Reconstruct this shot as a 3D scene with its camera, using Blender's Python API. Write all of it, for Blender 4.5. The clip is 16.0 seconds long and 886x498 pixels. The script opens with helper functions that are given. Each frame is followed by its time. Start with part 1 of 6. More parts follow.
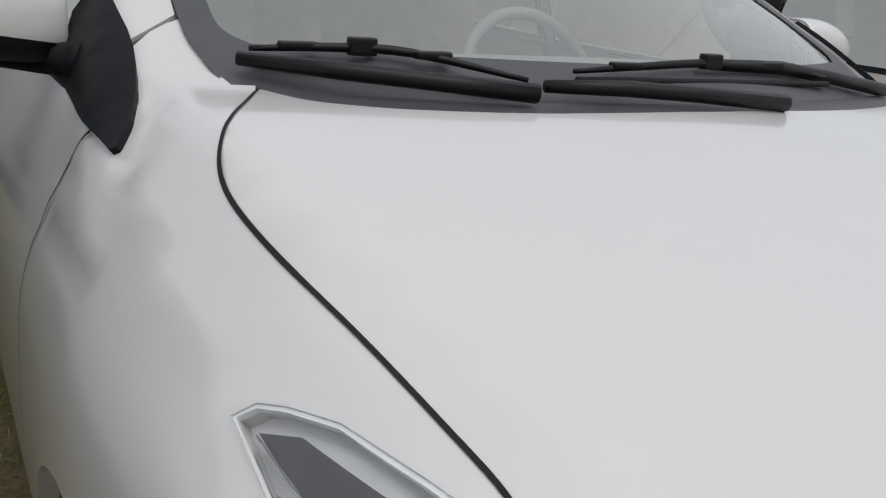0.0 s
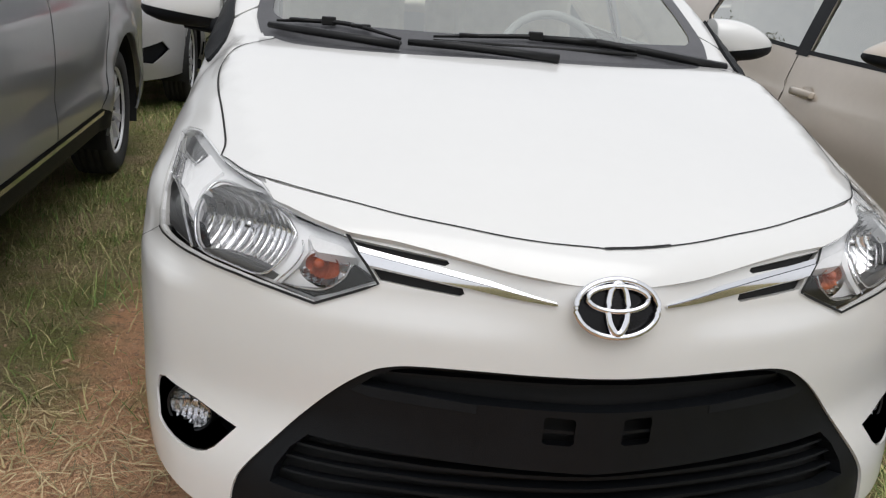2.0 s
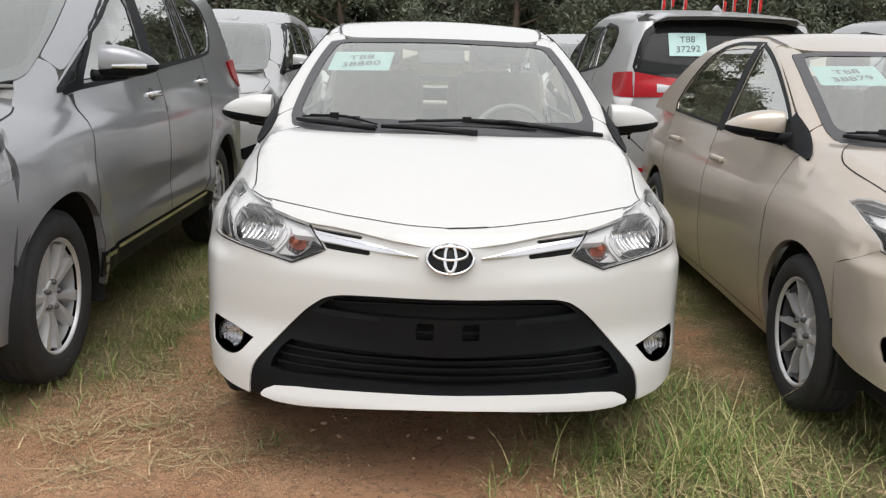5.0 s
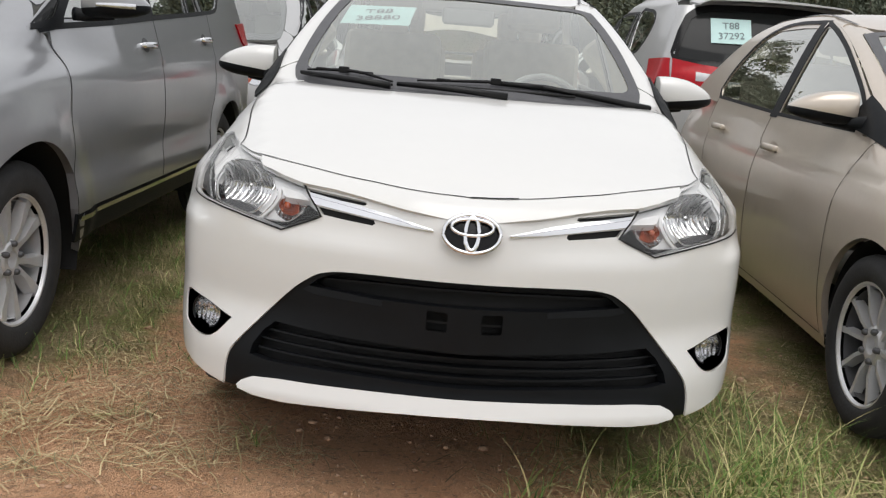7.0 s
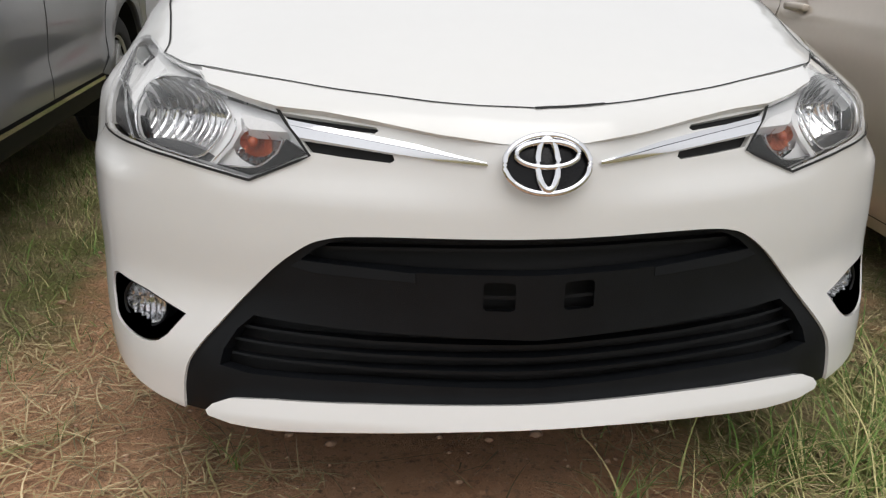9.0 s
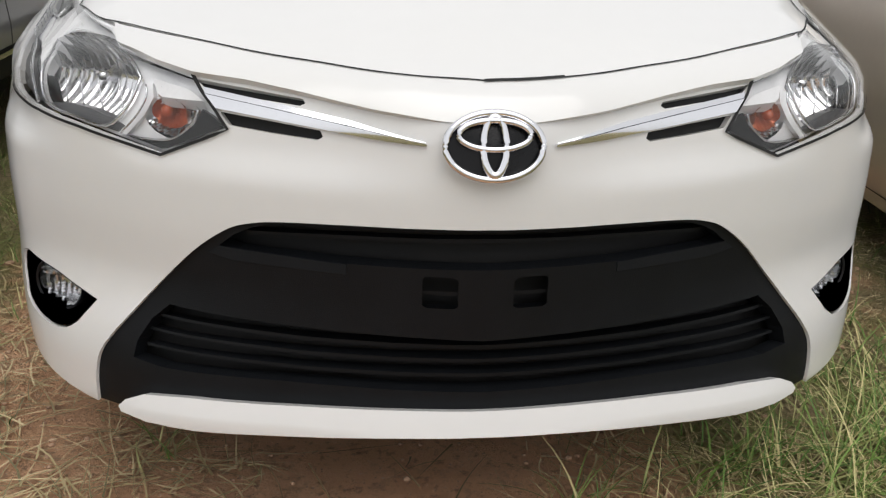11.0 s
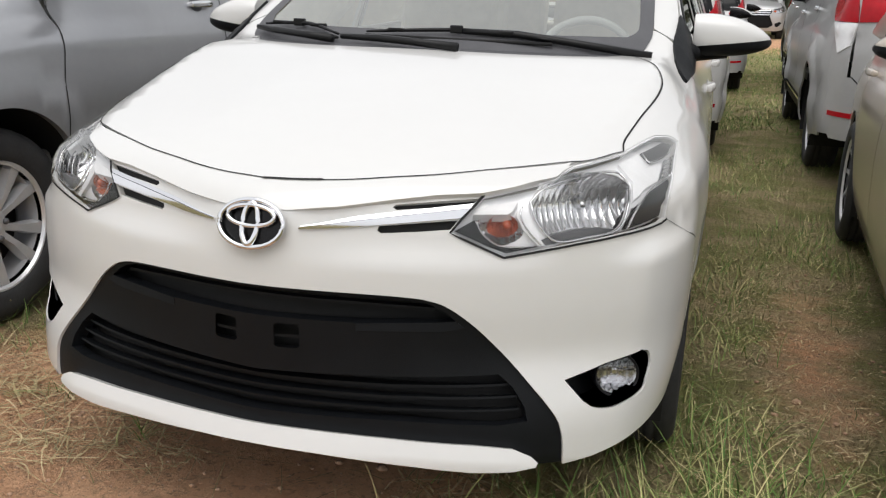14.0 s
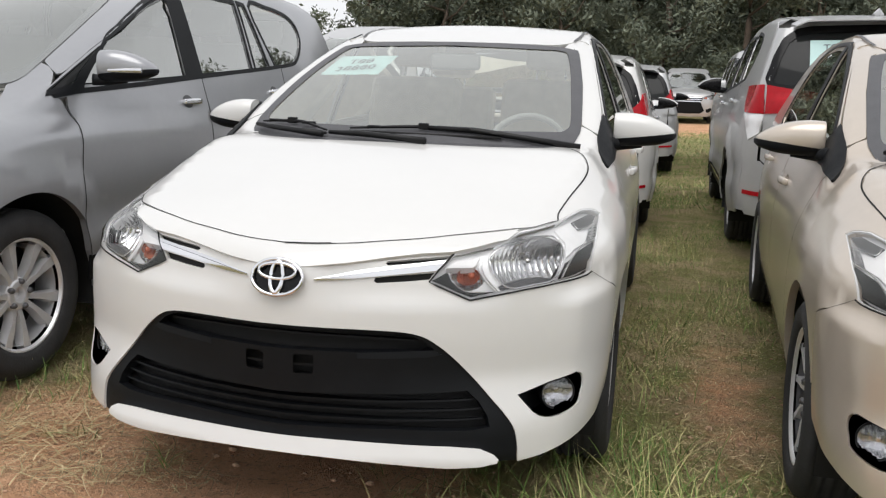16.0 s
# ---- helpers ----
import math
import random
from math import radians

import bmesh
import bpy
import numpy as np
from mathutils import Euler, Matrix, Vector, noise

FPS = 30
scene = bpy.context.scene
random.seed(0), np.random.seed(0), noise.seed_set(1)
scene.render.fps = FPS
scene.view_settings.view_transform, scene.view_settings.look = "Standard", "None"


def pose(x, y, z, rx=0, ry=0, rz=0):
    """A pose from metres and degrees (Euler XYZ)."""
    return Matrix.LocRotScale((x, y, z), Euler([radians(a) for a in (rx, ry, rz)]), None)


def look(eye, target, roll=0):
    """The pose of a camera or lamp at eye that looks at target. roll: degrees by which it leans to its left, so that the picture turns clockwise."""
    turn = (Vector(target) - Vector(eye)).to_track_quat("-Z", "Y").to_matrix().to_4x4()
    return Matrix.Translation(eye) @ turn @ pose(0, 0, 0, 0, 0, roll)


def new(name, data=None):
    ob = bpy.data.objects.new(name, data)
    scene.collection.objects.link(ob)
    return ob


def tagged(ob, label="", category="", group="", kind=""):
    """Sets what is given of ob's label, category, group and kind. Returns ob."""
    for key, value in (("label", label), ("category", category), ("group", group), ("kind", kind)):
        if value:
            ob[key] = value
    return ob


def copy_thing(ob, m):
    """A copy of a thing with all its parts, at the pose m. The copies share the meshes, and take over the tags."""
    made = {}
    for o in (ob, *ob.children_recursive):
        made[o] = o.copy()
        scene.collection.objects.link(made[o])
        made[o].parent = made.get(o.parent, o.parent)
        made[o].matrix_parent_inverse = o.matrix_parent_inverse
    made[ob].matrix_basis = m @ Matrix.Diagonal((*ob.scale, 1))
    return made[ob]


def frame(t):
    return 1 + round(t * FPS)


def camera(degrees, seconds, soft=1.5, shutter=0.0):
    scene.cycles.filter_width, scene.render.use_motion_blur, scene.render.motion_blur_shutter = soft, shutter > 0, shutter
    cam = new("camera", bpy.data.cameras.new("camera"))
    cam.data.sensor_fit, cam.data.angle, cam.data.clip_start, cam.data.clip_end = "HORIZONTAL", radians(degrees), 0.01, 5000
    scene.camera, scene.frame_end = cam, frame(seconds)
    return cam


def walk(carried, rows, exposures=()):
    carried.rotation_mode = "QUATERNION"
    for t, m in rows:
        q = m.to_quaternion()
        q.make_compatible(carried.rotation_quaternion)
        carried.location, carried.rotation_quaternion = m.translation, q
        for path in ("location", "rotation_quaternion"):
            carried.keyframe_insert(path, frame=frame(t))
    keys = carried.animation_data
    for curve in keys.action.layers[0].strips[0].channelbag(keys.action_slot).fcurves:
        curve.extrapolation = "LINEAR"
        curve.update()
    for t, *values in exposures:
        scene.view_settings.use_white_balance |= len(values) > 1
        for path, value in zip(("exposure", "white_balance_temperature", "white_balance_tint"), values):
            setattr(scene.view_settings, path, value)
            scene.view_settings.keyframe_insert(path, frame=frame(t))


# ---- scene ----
cam = camera(52.8, 16.0, soft=1.25)
PATH = [
    (0.0, -0.9136, 0.1122, 1.1379, 72.790, -4.555, -30.777),
    (0.5, -0.8329, -0.2660, 1.1826, 71.543, -3.065, -20.661),
    (1.0, -0.7105, -0.5989, 1.2079, 72.265, -3.389, -15.476),
    (1.5, -0.6549, -0.9438, 1.2112, 72.015, -3.815, -13.295),
    (2.0, -0.4841, -1.2336, 1.2101, 72.123, -4.271, -8.088),
    (2.5, -0.3352, -1.4802, 1.2294, 72.929, -3.228, -5.348),
    (3.0, -0.2251, -1.7616, 1.2522, 74.240, -2.080, -4.274),
    (5.5, -0.0965, -2.4959, 1.2668, 78.312, -1.864, -1.181),
    (6.0, -0.0917, -2.4043, 1.2394, 78.023, -2.289, -1.020),
    (6.5, -0.0670, -2.1940, 1.1775, 78.001, -3.739, 0.725),
    (7.0, -0.1027, -2.0358, 1.1198, 77.764, -4.436, -0.116),
    (7.5, -0.2020, -1.8380, 1.0882, 76.115, -3.181, -3.664),
    (8.0, -0.2780, -1.6888, 1.0641, 73.923, -1.644, -5.841),
    (8.5, -0.3136, -1.4599, 1.0372, 72.429, -0.649, -6.495),
    (11.0, -0.1966, -1.1485, 1.0471, 67.596, -1.842, -5.825),
    (11.5, -0.0167, -1.1143, 1.0099, 68.395, -4.135, -4.716),
    (12.0, 0.1860, -1.0187, 1.0473, 67.674, -4.562, -2.494),
    (12.5, 0.4031, -0.9987, 1.0561, 66.516, -3.935, 4.575),
    (13.0, 0.6119, -1.0427, 1.0472, 68.464, -3.572, 11.650),
    (13.5, 0.6987, -1.2344, 1.0850, 72.526, -2.902, 14.088),
    (14.0, 0.8156, -1.4533, 1.1529, 73.796, -1.618, 17.269),
    (14.5, 0.9295, -1.6427, 1.1767, 73.769, -1.909, 19.042),
    (15.0, 0.9449, -1.7836, 1.1780, 75.206, -1.946, 18.493),
    (15.5, 0.9041, -1.9328, 1.2002, 77.463, -1.583, 15.566),
    (16.0, 0.8988, -1.9958, 1.2145, 79.138, -1.614, 13.878),
]
walk(cam, [(t, pose(x, y, z, rx, ry, rz)) for t, x, y, z, rx, ry, rz in PATH],
     [(0.0, -0.12, 6230, 11), (0.5, -0.05, 6240, 11), (1.0, -0.02, 6260, 11), (1.5, 0.19, 6290, 11), (3.0, 0.34, 6370, 11), (5.5, 0.45, 6460, 11), (8.5, 0.33, 6460, 11), (11.0, 0.33, 6460, 11), (13.5, 0.42, 6440, 11), (16.0, 0.45, 6440, 11)])

# ---- light: a bright overcast day ----
world = bpy.data.worlds.new("sky")
scene.world = world
world.use_nodes = True
wt = world.node_tree
wt.nodes.clear()
sky = wt.nodes.new("ShaderNodeTexSky")
sky.sky_type, sky.sun_disc = "NISHITA", False
sky.sun_elevation, sky.sun_rotation = radians(67), radians(193)
sky.air_density, sky.dust_density, sky.ozone_density = 1.0, 2.0, 1.0
cloud = wt.nodes.new("ShaderNodeHueSaturation")
cloud.inputs["Saturation"].default_value = 0.12
back = wt.nodes.new("ShaderNodeBackground")
back.inputs["Strength"].default_value = 0.112
wo = wt.nodes.new("ShaderNodeOutputWorld")
# an even layer of white cloud over the clear sky
cover = wt.nodes.new("ShaderNodeMix")
cover.data_type = "RGBA"
cover.inputs[0].default_value = 0.6
cover.inputs[7].default_value = (7.5, 7.6, 7.7, 1)
wt.links.new(sky.outputs[0], cloud.inputs["Color"])
wt.links.new(cloud.outputs[0], cover.inputs[6])
wt.links.new(cover.outputs[2], back.inputs["Color"])
wt.links.new(back.outputs[0], wo.inputs["Surface"])
sun = new("sun", bpy.data.lights.new("sun", "SUN"))
sun.data.energy, sun.data.angle, sun.data.color = 1.35, radians(60), (1.0, 0.97, 0.93)
sun.matrix_world = look((1.2, -5.0, 12), (0, 0, 0))

# ---- materials ----
def material(name, color, rough=0.5, metal=0.0, vary=0.0, scale=8.0, bump=0.0, bump_scale=60.0, coat=0.0, flake=0.0, coords="Object", spec=0.5):
    """A principled material with colour variation at two scales, and fine relief."""
    m = bpy.data.materials.new(name)
    m.use_nodes = True
    nt = m.node_tree
    b = nt.nodes["Principled BSDF"]
    b.inputs["Base Color"].default_value = (*color, 1)
    b.inputs["Roughness"].default_value = rough
    b.inputs["Metallic"].default_value = metal
    b.inputs["Specular IOR Level"].default_value = spec
    b.inputs["Coat Weight"].default_value = coat
    b.inputs["Coat Roughness"].default_value = 0.09
    tc = nt.nodes.new("ShaderNodeTexCoord")
    if vary:
        total = None
        for k, s in ((0.65, scale), (0.35, scale * 9)):
            n = nt.nodes.new("ShaderNodeTexNoise")
            n.inputs["Scale"].default_value = s
            n.inputs["Detail"].default_value = 5
            nt.links.new(tc.outputs[coords], n.inputs["Vector"])
            mm = nt.nodes.new("ShaderNodeMath")
            mm.operation = "MULTIPLY_ADD"
            mm.inputs[1].default_value = k
            nt.links.new(n.outputs["Fac"], mm.inputs[0])
            if total:
                nt.links.new(total, mm.inputs[2])
            else:
                mm.inputs[2].default_value = 0
            total = mm.outputs[0]
        ramp = nt.nodes.new("ShaderNodeMapRange")
        ramp.inputs["From Min"].default_value, ramp.inputs["From Max"].default_value = 0.3, 0.7
        ramp.inputs["To Min"].default_value, ramp.inputs["To Max"].default_value = 1 - vary, 1 + vary
        nt.links.new(total, ramp.inputs["Value"])
        mix = nt.nodes.new("ShaderNodeVectorMath")
        mix.operation = "SCALE"
        mix.inputs[0].default_value = color
        nt.links.new(ramp.outputs[0], mix.inputs["Scale"])
        nt.links.new(mix.outputs[0], b.inputs["Base Color"])
    if bump or flake:
        n = nt.nodes.new("ShaderNodeTexNoise")
        n.inputs["Scale"].default_value = bump_scale
        n.inputs["Detail"].default_value = 6
        nt.links.new(tc.outputs[coords], n.inputs["Vector"])
        bp = nt.nodes.new("ShaderNodeBump")
        bp.inputs["Strength"].default_value = bump or flake
        bp.inputs["Distance"].default_value = 0.004
        nt.links.new(n.outputs["Fac"], bp.inputs["Height"])
        nt.links.new(bp.outputs[0], b.inputs["Normal"])
    return m


def glass(name, color, rough=0.0, alpha=0.25):
    """Thin clear glazing: a share lets light straight through, the rest shines."""
    m = bpy.data.materials.new(name)
    m.use_nodes = True
    nt = m.node_tree
    nt.nodes.remove(nt.nodes["Principled BSDF"])
    out = nt.nodes["Material Output"]
    tr = nt.nodes.new("ShaderNodeBsdfTransparent")
    tr.inputs["Color"].default_value = (*color, 1)
    gl = nt.nodes.new("ShaderNodeBsdfGlossy")
    gl.inputs["Roughness"].default_value = rough
    gl.inputs["Color"].default_value = (0.98, 0.99, 0.96, 1)
    fr = nt.nodes.new("ShaderNodeFresnel")
    fr.inputs["IOR"].default_value = 1.5
    add = nt.nodes.new("ShaderNodeMath")
    add.operation = "MULTIPLY_ADD"
    add.inputs[1].default_value, add.inputs[2].default_value = 1.0, alpha
    nt.links.new(fr.outputs[0], add.inputs[0])
    mx = nt.nodes.new("ShaderNodeMixShader")
    nt.links.new(add.outputs[0], mx.inputs["Fac"])
    nt.links.new(tr.outputs[0], mx.inputs[1])
    nt.links.new(gl.outputs[0], mx.inputs[2])
    nt.links.new(mx.outputs[0], out.inputs["Surface"])
    return m


PAINT_WHITE = material("white_car_paint", (0.635, 0.63, 0.612), 0.35, 0, 0.015, 3, coat=0.9)
PAINT_GREY = material("grey_metallic_paint", (0.325, 0.33, 0.345), 0.30, 0.55, 0.04, 4, coat=0.9, flake=0.02, bump_scale=900)
PAINT_SILVER = material("silver_metallic_paint", (0.45, 0.45, 0.45), 0.36, 0.4, 0.04, 4, coat=0.6)
PAINT_BEIGE = material("champagne_metallic_paint", (0.555, 0.485, 0.41), 0.32, 0.5, 0.04, 4, coat=0.9, flake=0.02, bump_scale=900)
BLACK = material("black_plastic", (0.0044, 0.0052, 0.0064), 0.5, 0, 0.2, 20, bump=0.12, bump_scale=500, spec=0.19)
WIPER = material("black_wiper_metal", (0.004, 0.004, 0.0045), 0.4, 0, 0.2, 30, spec=0.3)
REFLECTOR = material("fluted_chrome_reflector", (0.86, 0.86, 0.87), 0.10, 0.85, 0.06, 30)
GLOSS_BLACK = material("gloss_black_trim", (0.006, 0.006, 0.0065), 0.22, 0, 0.2, 20, spec=0.22)
# near-black for rubber and liners, and for shade painted into shut lines and recesses
GAP = material("gap_shade_and_rubber", (0.005, 0.005, 0.005), 0.8, 0, 0.2, 20)
GREY_TRIM = material("dark_grey_cowl_plastic", (0.07, 0.07, 0.075), 0.5, 0, 0.15, 15, bump=0.1, bump_scale=300)
CHROME = material("chrome", (0.78, 0.78, 0.80), 0.07, 1.0, 0.03, 10)
SATIN = material("satin_reflector", (0.72, 0.72, 0.74), 0.18, 1.0, 0.05, 12)
ALLOY = material("silver_alloy", (0.70, 0.70, 0.71), 0.3, 0.45, 0.06, 12)
RUBBER = material("tyre_rubber", (0.025, 0.025, 0.026), 0.8, 0, 0.3, 14, bump=0.3, bump_scale=90)
# near-white, barely metallic: in the headlights its colour replaces the mirrored sky
LAMP_SILVER = material("bright_lamp_reflector", (0.90, 0.90, 0.91), 0.25, 0.15, 0.06, 25)
GLASS = glass("greenish_car_glass", (0.90, 0.965, 0.935), 0.0, 0.28)
SIDE_GLASS = glass("side_window_glass", (0.60, 0.65, 0.62), 0.0, 0.34)
DARK_GLASS = material("tinted_rear_glass", (0.016, 0.017, 0.017), 0.08, 0, 0.1, 6, spec=0.22)
LENS = glass("clear_lamp_lens", (0.99, 0.99, 0.99), 0.01, 0.0)
RED = material("red_lamp_plastic", (0.36, 0.004, 0.010), 0.25, 0, 0.15, 30, coat=0.08, spec=0.25)
# orange of the indicator bulb's reflection, as a metal colour
AMBER = material("amber_bulb_reflection", (0.50, 0.13, 0.05), 0.2, 0.6, 0.25, 60)
ORANGE = material("orange_bulb_glass", (0.42, 0.075, 0.02), 0.15, 0, 0.2, 40, coat=0.5)
LAMP_LIGHT = material("pale_lamp_rim", (0.42, 0.42, 0.43), 0.25, 0.3, 0.1, 20)
LAMP_DARK = material("dark_lamp_bezel", (0.012, 0.012, 0.013), 0.3, 0, 0.1, 20, spec=0.2)
LAMP_GREY = material("lamp_housing_grey", (0.10, 0.10, 0.105), 0.3, 0.2, 0.1, 20)
SEAT = material("beige_seat_fabric", (0.72, 0.66, 0.56), 0.9, 0, 0.1, 20, bump=0.3, bump_scale=300)
DASH = material("grey_dashboard_plastic", (0.34, 0.335, 0.32), 0.7, 0, 0.1, 20, bump=0.2, bump_scale=300)
PAPER = material("pale_green_paper", (0.50, 0.68, 0.66), 0.8, 0, 0.03, 20)
INK = material("dark_ink", (0.14, 0.17, 0.18), 0.7, 0, 0.1, 60)

# ---- building kit ----
from mathutils.geometry import delaunay_2d_cdt


def table(xs, ys, flat=False):
    """A smooth monotone curve through a few values, as a function."""
    xs, ys = np.array(xs, float), np.array(ys, float)
    h, dl = np.diff(xs), np.diff(ys) / np.diff(xs)
    m = np.zeros(len(xs))
    m[0], m[-1] = (0 if flat else dl[0]), dl[-1]
    for i in range(1, len(xs) - 1):
        if dl[i - 1] * dl[i] > 0:
            w1, w2 = 2 * h[i] + h[i - 1], h[i] + 2 * h[i - 1]
            m[i] = (w1 + w2) / (w1 / dl[i - 1] + w2 / dl[i])
    gx = np.linspace(xs[0], xs[-1], 1200)
    k = np.clip(np.searchsorted(xs, gx) - 1, 0, len(h) - 1)
    s = (gx - xs[k]) / h[k]
    gy = (ys[k] * (1 + 2 * s) * (1 - s) ** 2 + h[k] * m[k] * s * (1 - s) ** 2 + ys[k + 1] * s * s * (3 - 2 * s) + h[k] * m[k + 1] * s * s * (s - 1))
    a, b = m[0], m[-1]

    def f(x):
        return np.interp(x, gx, gy) + a * np.minimum(x - xs[0], 0) + b * np.maximum(x - xs[-1], 0)
    return f


def smax(a, b, k):
    h = np.clip(0.5 + 0.5 * (a - b) / k, 0, 1)
    return b + (a - b) * h + k * h * (1 - h)


def smin(a, b, k):
    return -smax(-a, -b, k)


def cast(f, o, d, reach=3.5, steps=120):
    """The places at which rays o + t d first enter the solid f < 0."""
    n = len(o)
    ts = np.linspace(0, reach, steps)
    lo, hi, found = np.zeros(n), np.full(n, reach), np.zeros(n, bool)
    for i in range(1, steps):
        v = f(o + d * ts[i])
        hit = (~found) & (v < 0)
        lo[hit], hi[hit] = ts[i - 1], ts[i]
        found |= hit
        if found.all():
            break
    lo[~found] = reach * 0.5
    hi[~found] = reach * 0.5
    for _ in range(24):
        mid = (lo + hi) / 2
        ins = f(o + d * mid[:, None]) < 0
        hi = np.where(ins, mid, hi)
        lo = np.where(ins, lo, mid)
    return o + d * hi[:, None]


def normals(f, p, e=0.003):
    g = np.stack([f(p + np.eye(3)[i] * e) - f(p - np.eye(3)[i] * e) for i in range(3)], 1)
    return g / np.maximum(np.linalg.norm(g, axis=1, keepdims=True), 1e-9)


# ways of looking at a body: from a flat place to a ray
def from_side(q):
    return np.stack([np.full(len(q), 1.6), q[:, 0], q[:, 1]], 1), np.tile([-1.0, 0, 0], (len(q), 1))


def from_top(q):
    return np.stack([q[:, 0], q[:, 1], np.full(len(q), 2.4)], 1), np.tile([0, 0, -1.0], (len(q), 1))


def from_front(q):
    return np.stack([q[:, 0], np.full(len(q), -0.6), q[:, 1]], 1), np.tile([0, 1.0, 0], (len(q), 1))


def from_back(q):
    return np.stack([q[:, 0], np.full(len(q), 5.6), q[:, 1]], 1), np.tile([0, -1.0, 0], (len(q), 1))


def from_corner(q):
    """Round the nose: the first number is the turn about an upright axis a metre behind the bumper."""
    a = q[:, 0] / 0.95
    out = np.stack([np.sin(a), -np.cos(a), np.zeros(len(q))], 1)
    o = np.stack([np.zeros(len(q)), np.ones(len(q)), q[:, 1]], 1) + out * 1.6
    return o, -out


def from_tail(q):
    """Round the tail of a long car."""
    a = q[:, 0] / 0.95
    out = np.stack([np.sin(a), np.cos(a), np.zeros(len(q))], 1)
    o = np.stack([np.zeros(len(q)), np.full(len(q), 3.7), q[:, 1]], 1) + out * 1.6
    return o, -out


def tail(pts):
    return [(0.95 * math.atan2(x, y - 3.7), z) for x, y, z in pts]


def from_shoulder(q):
    r = 0.5 ** 0.5
    o = np.stack([-q[:, 1] * r, q[:, 0], q[:, 1] * r], 1) + np.array([1.6, 0, 1.6])
    return o, np.tile([-r, 0, -r], (len(q), 1))


def corner(pts):
    return [(0.95 * math.atan2(x, 1.0 - y), z) for x, y, z in pts]


def shoulder(pts):
    return [(y, (z - x) * 0.5 ** 0.5) for x, y, z in pts]


def spline(pts, n=6):
    """A rounded line through flat points, ends included."""
    p = [np.array(q, float) for q in pts]
    p = [2 * p[0] - p[1]] + p + [2 * p[-1] - p[-2]]
    out = []
    for i in range(1, len(p) - 2):
        for k in range(n):
            s = k / n
            out.append(tuple(0.5 * (2 * p[i] + (p[i + 1] - p[i - 1]) * s + (2 * p[i - 1] - 5 * p[i] + 4 * p[i + 1] - p[i + 2]) * s * s + (3 * p[i] - p[i - 1] - 3 * p[i + 1] + p[i + 2]) * s ** 3)))
    return out + [tuple(p[-2])]


def arc(cx, cy, r, a0, a1, n=24):
    return [(cx + r * math.cos(radians(a0 + (a1 - a0) * i / n)), cy + r * math.sin(radians(a0 + (a1 - a0) * i / n))) for i in range(n + 1)]


def both(half):
    """A closed outline from its right half, which runs from the middle to the middle."""
    return list(half) + [(-x, y) for x, y in reversed(half) if abs(x) > 1e-6]


def inside(poly, q):
    poly = np.array(poly)
    x, y = q[:, 0], q[:, 1]
    c = np.zeros(len(q), bool)
    j = len(poly) - 1
    for i in range(len(poly)):
        (xi, yi), (xj, yj) = poly[i], poly[j]
        if yi != yj:
            c ^= ((yi > y) != (yj > y)) & (x < (xj - xi) * (y - yi) / (yj - yi) + xi)
        j = i
    return c


def grow(poly, by):
    """An outline set outwards by a distance."""
    p = np.array(poly, float)
    area = np.sum(p[:, 0] * np.roll(p[:, 1], -1) - np.roll(p[:, 0], -1) * p[:, 1])
    e = np.roll(p, -1, 0) - p
    e /= np.maximum(np.linalg.norm(e, axis=1, keepdims=True), 1e-9)
    n = np.stack([e[:, 1], -e[:, 0]], 1) * (1 if area > 0 else -1)
    m = n + np.roll(n, 1, 0)
    m /= np.maximum((m * n).sum(1, keepdims=True), 0.55)
    return [tuple(q) for q in p + m * by]


def dense(poly, step, closed=True):
    out = []
    n = len(poly)
    for i in range(n if closed else n - 1):
        a, b = np.array(poly[i], float), np.array(poly[(i + 1) % n], float)
        k = max(1, int(np.linalg.norm(b - a) / step))
        out += [tuple(a + (b - a) * s / k) for s in range(k)]
    return out if closed else out + [tuple(poly[-1])]


def flat_mesh(outer, holes=(), step=0.03):
    """Triangles that fill an outline but for its holes."""
    loops = [dense(outer, step)] + [dense(h, step) for h in holes]
    pts, edges = [], []
    for lp in loops:
        k = len(pts)
        pts += lp
        edges += [(k + i, k + (i + 1) % len(lp)) for i in range(len(lp))]
    o = np.array(outer)
    gx, gy = np.meshgrid(np.arange(o[:, 0].min(), o[:, 0].max(), step), np.arange(o[:, 1].min(), o[:, 1].max(), step))
    gx = gx + (np.arange(gx.shape[0]) % 2 * step * 0.5)[:, None]
    g = np.stack([gx.ravel(), gy.ravel()], 1)
    ok = inside(outer, g)
    for h in holes:
        ok &= ~inside(h, g)
    g = g[ok]
    if len(g):
        rim = np.array(pts)
        near = np.array([np.min(np.hypot(rim[:, 0] - a, rim[:, 1] - b)) for a, b in g])
        g = g[near > step * 0.45]
    v, _, faces, _, _, _ = delaunay_2d_cdt([Vector(p) for p in pts] + [Vector(p) for p in g], edges, [], 0, 1e-6)
    v = np.array([tuple(p) for p in v])
    fs = np.array([tuple(f) for f in faces if len(f) == 3])
    c = v[fs].mean(1)
    ok = inside(outer, c)
    for h in holes:
        ok &= ~inside(h, c)
    return v, fs[ok]


def part(name, data, material, parent=None, label="", category="", at=None):
    """ONE mesh object, from a bmesh or a mesh, under a thing or under a part."""
    if isinstance(data, bmesh.types.BMesh):
        me = bpy.data.meshes.new(name)
        data.to_mesh(me)
        data.free()
    else:
        me = data
    if material and not me.materials:
        me.materials.append(material)
    ob = new(name, me)
    ob.parent = parent
    if at is not None:
        ob.matrix_basis = at
    return tagged(ob, label, category)


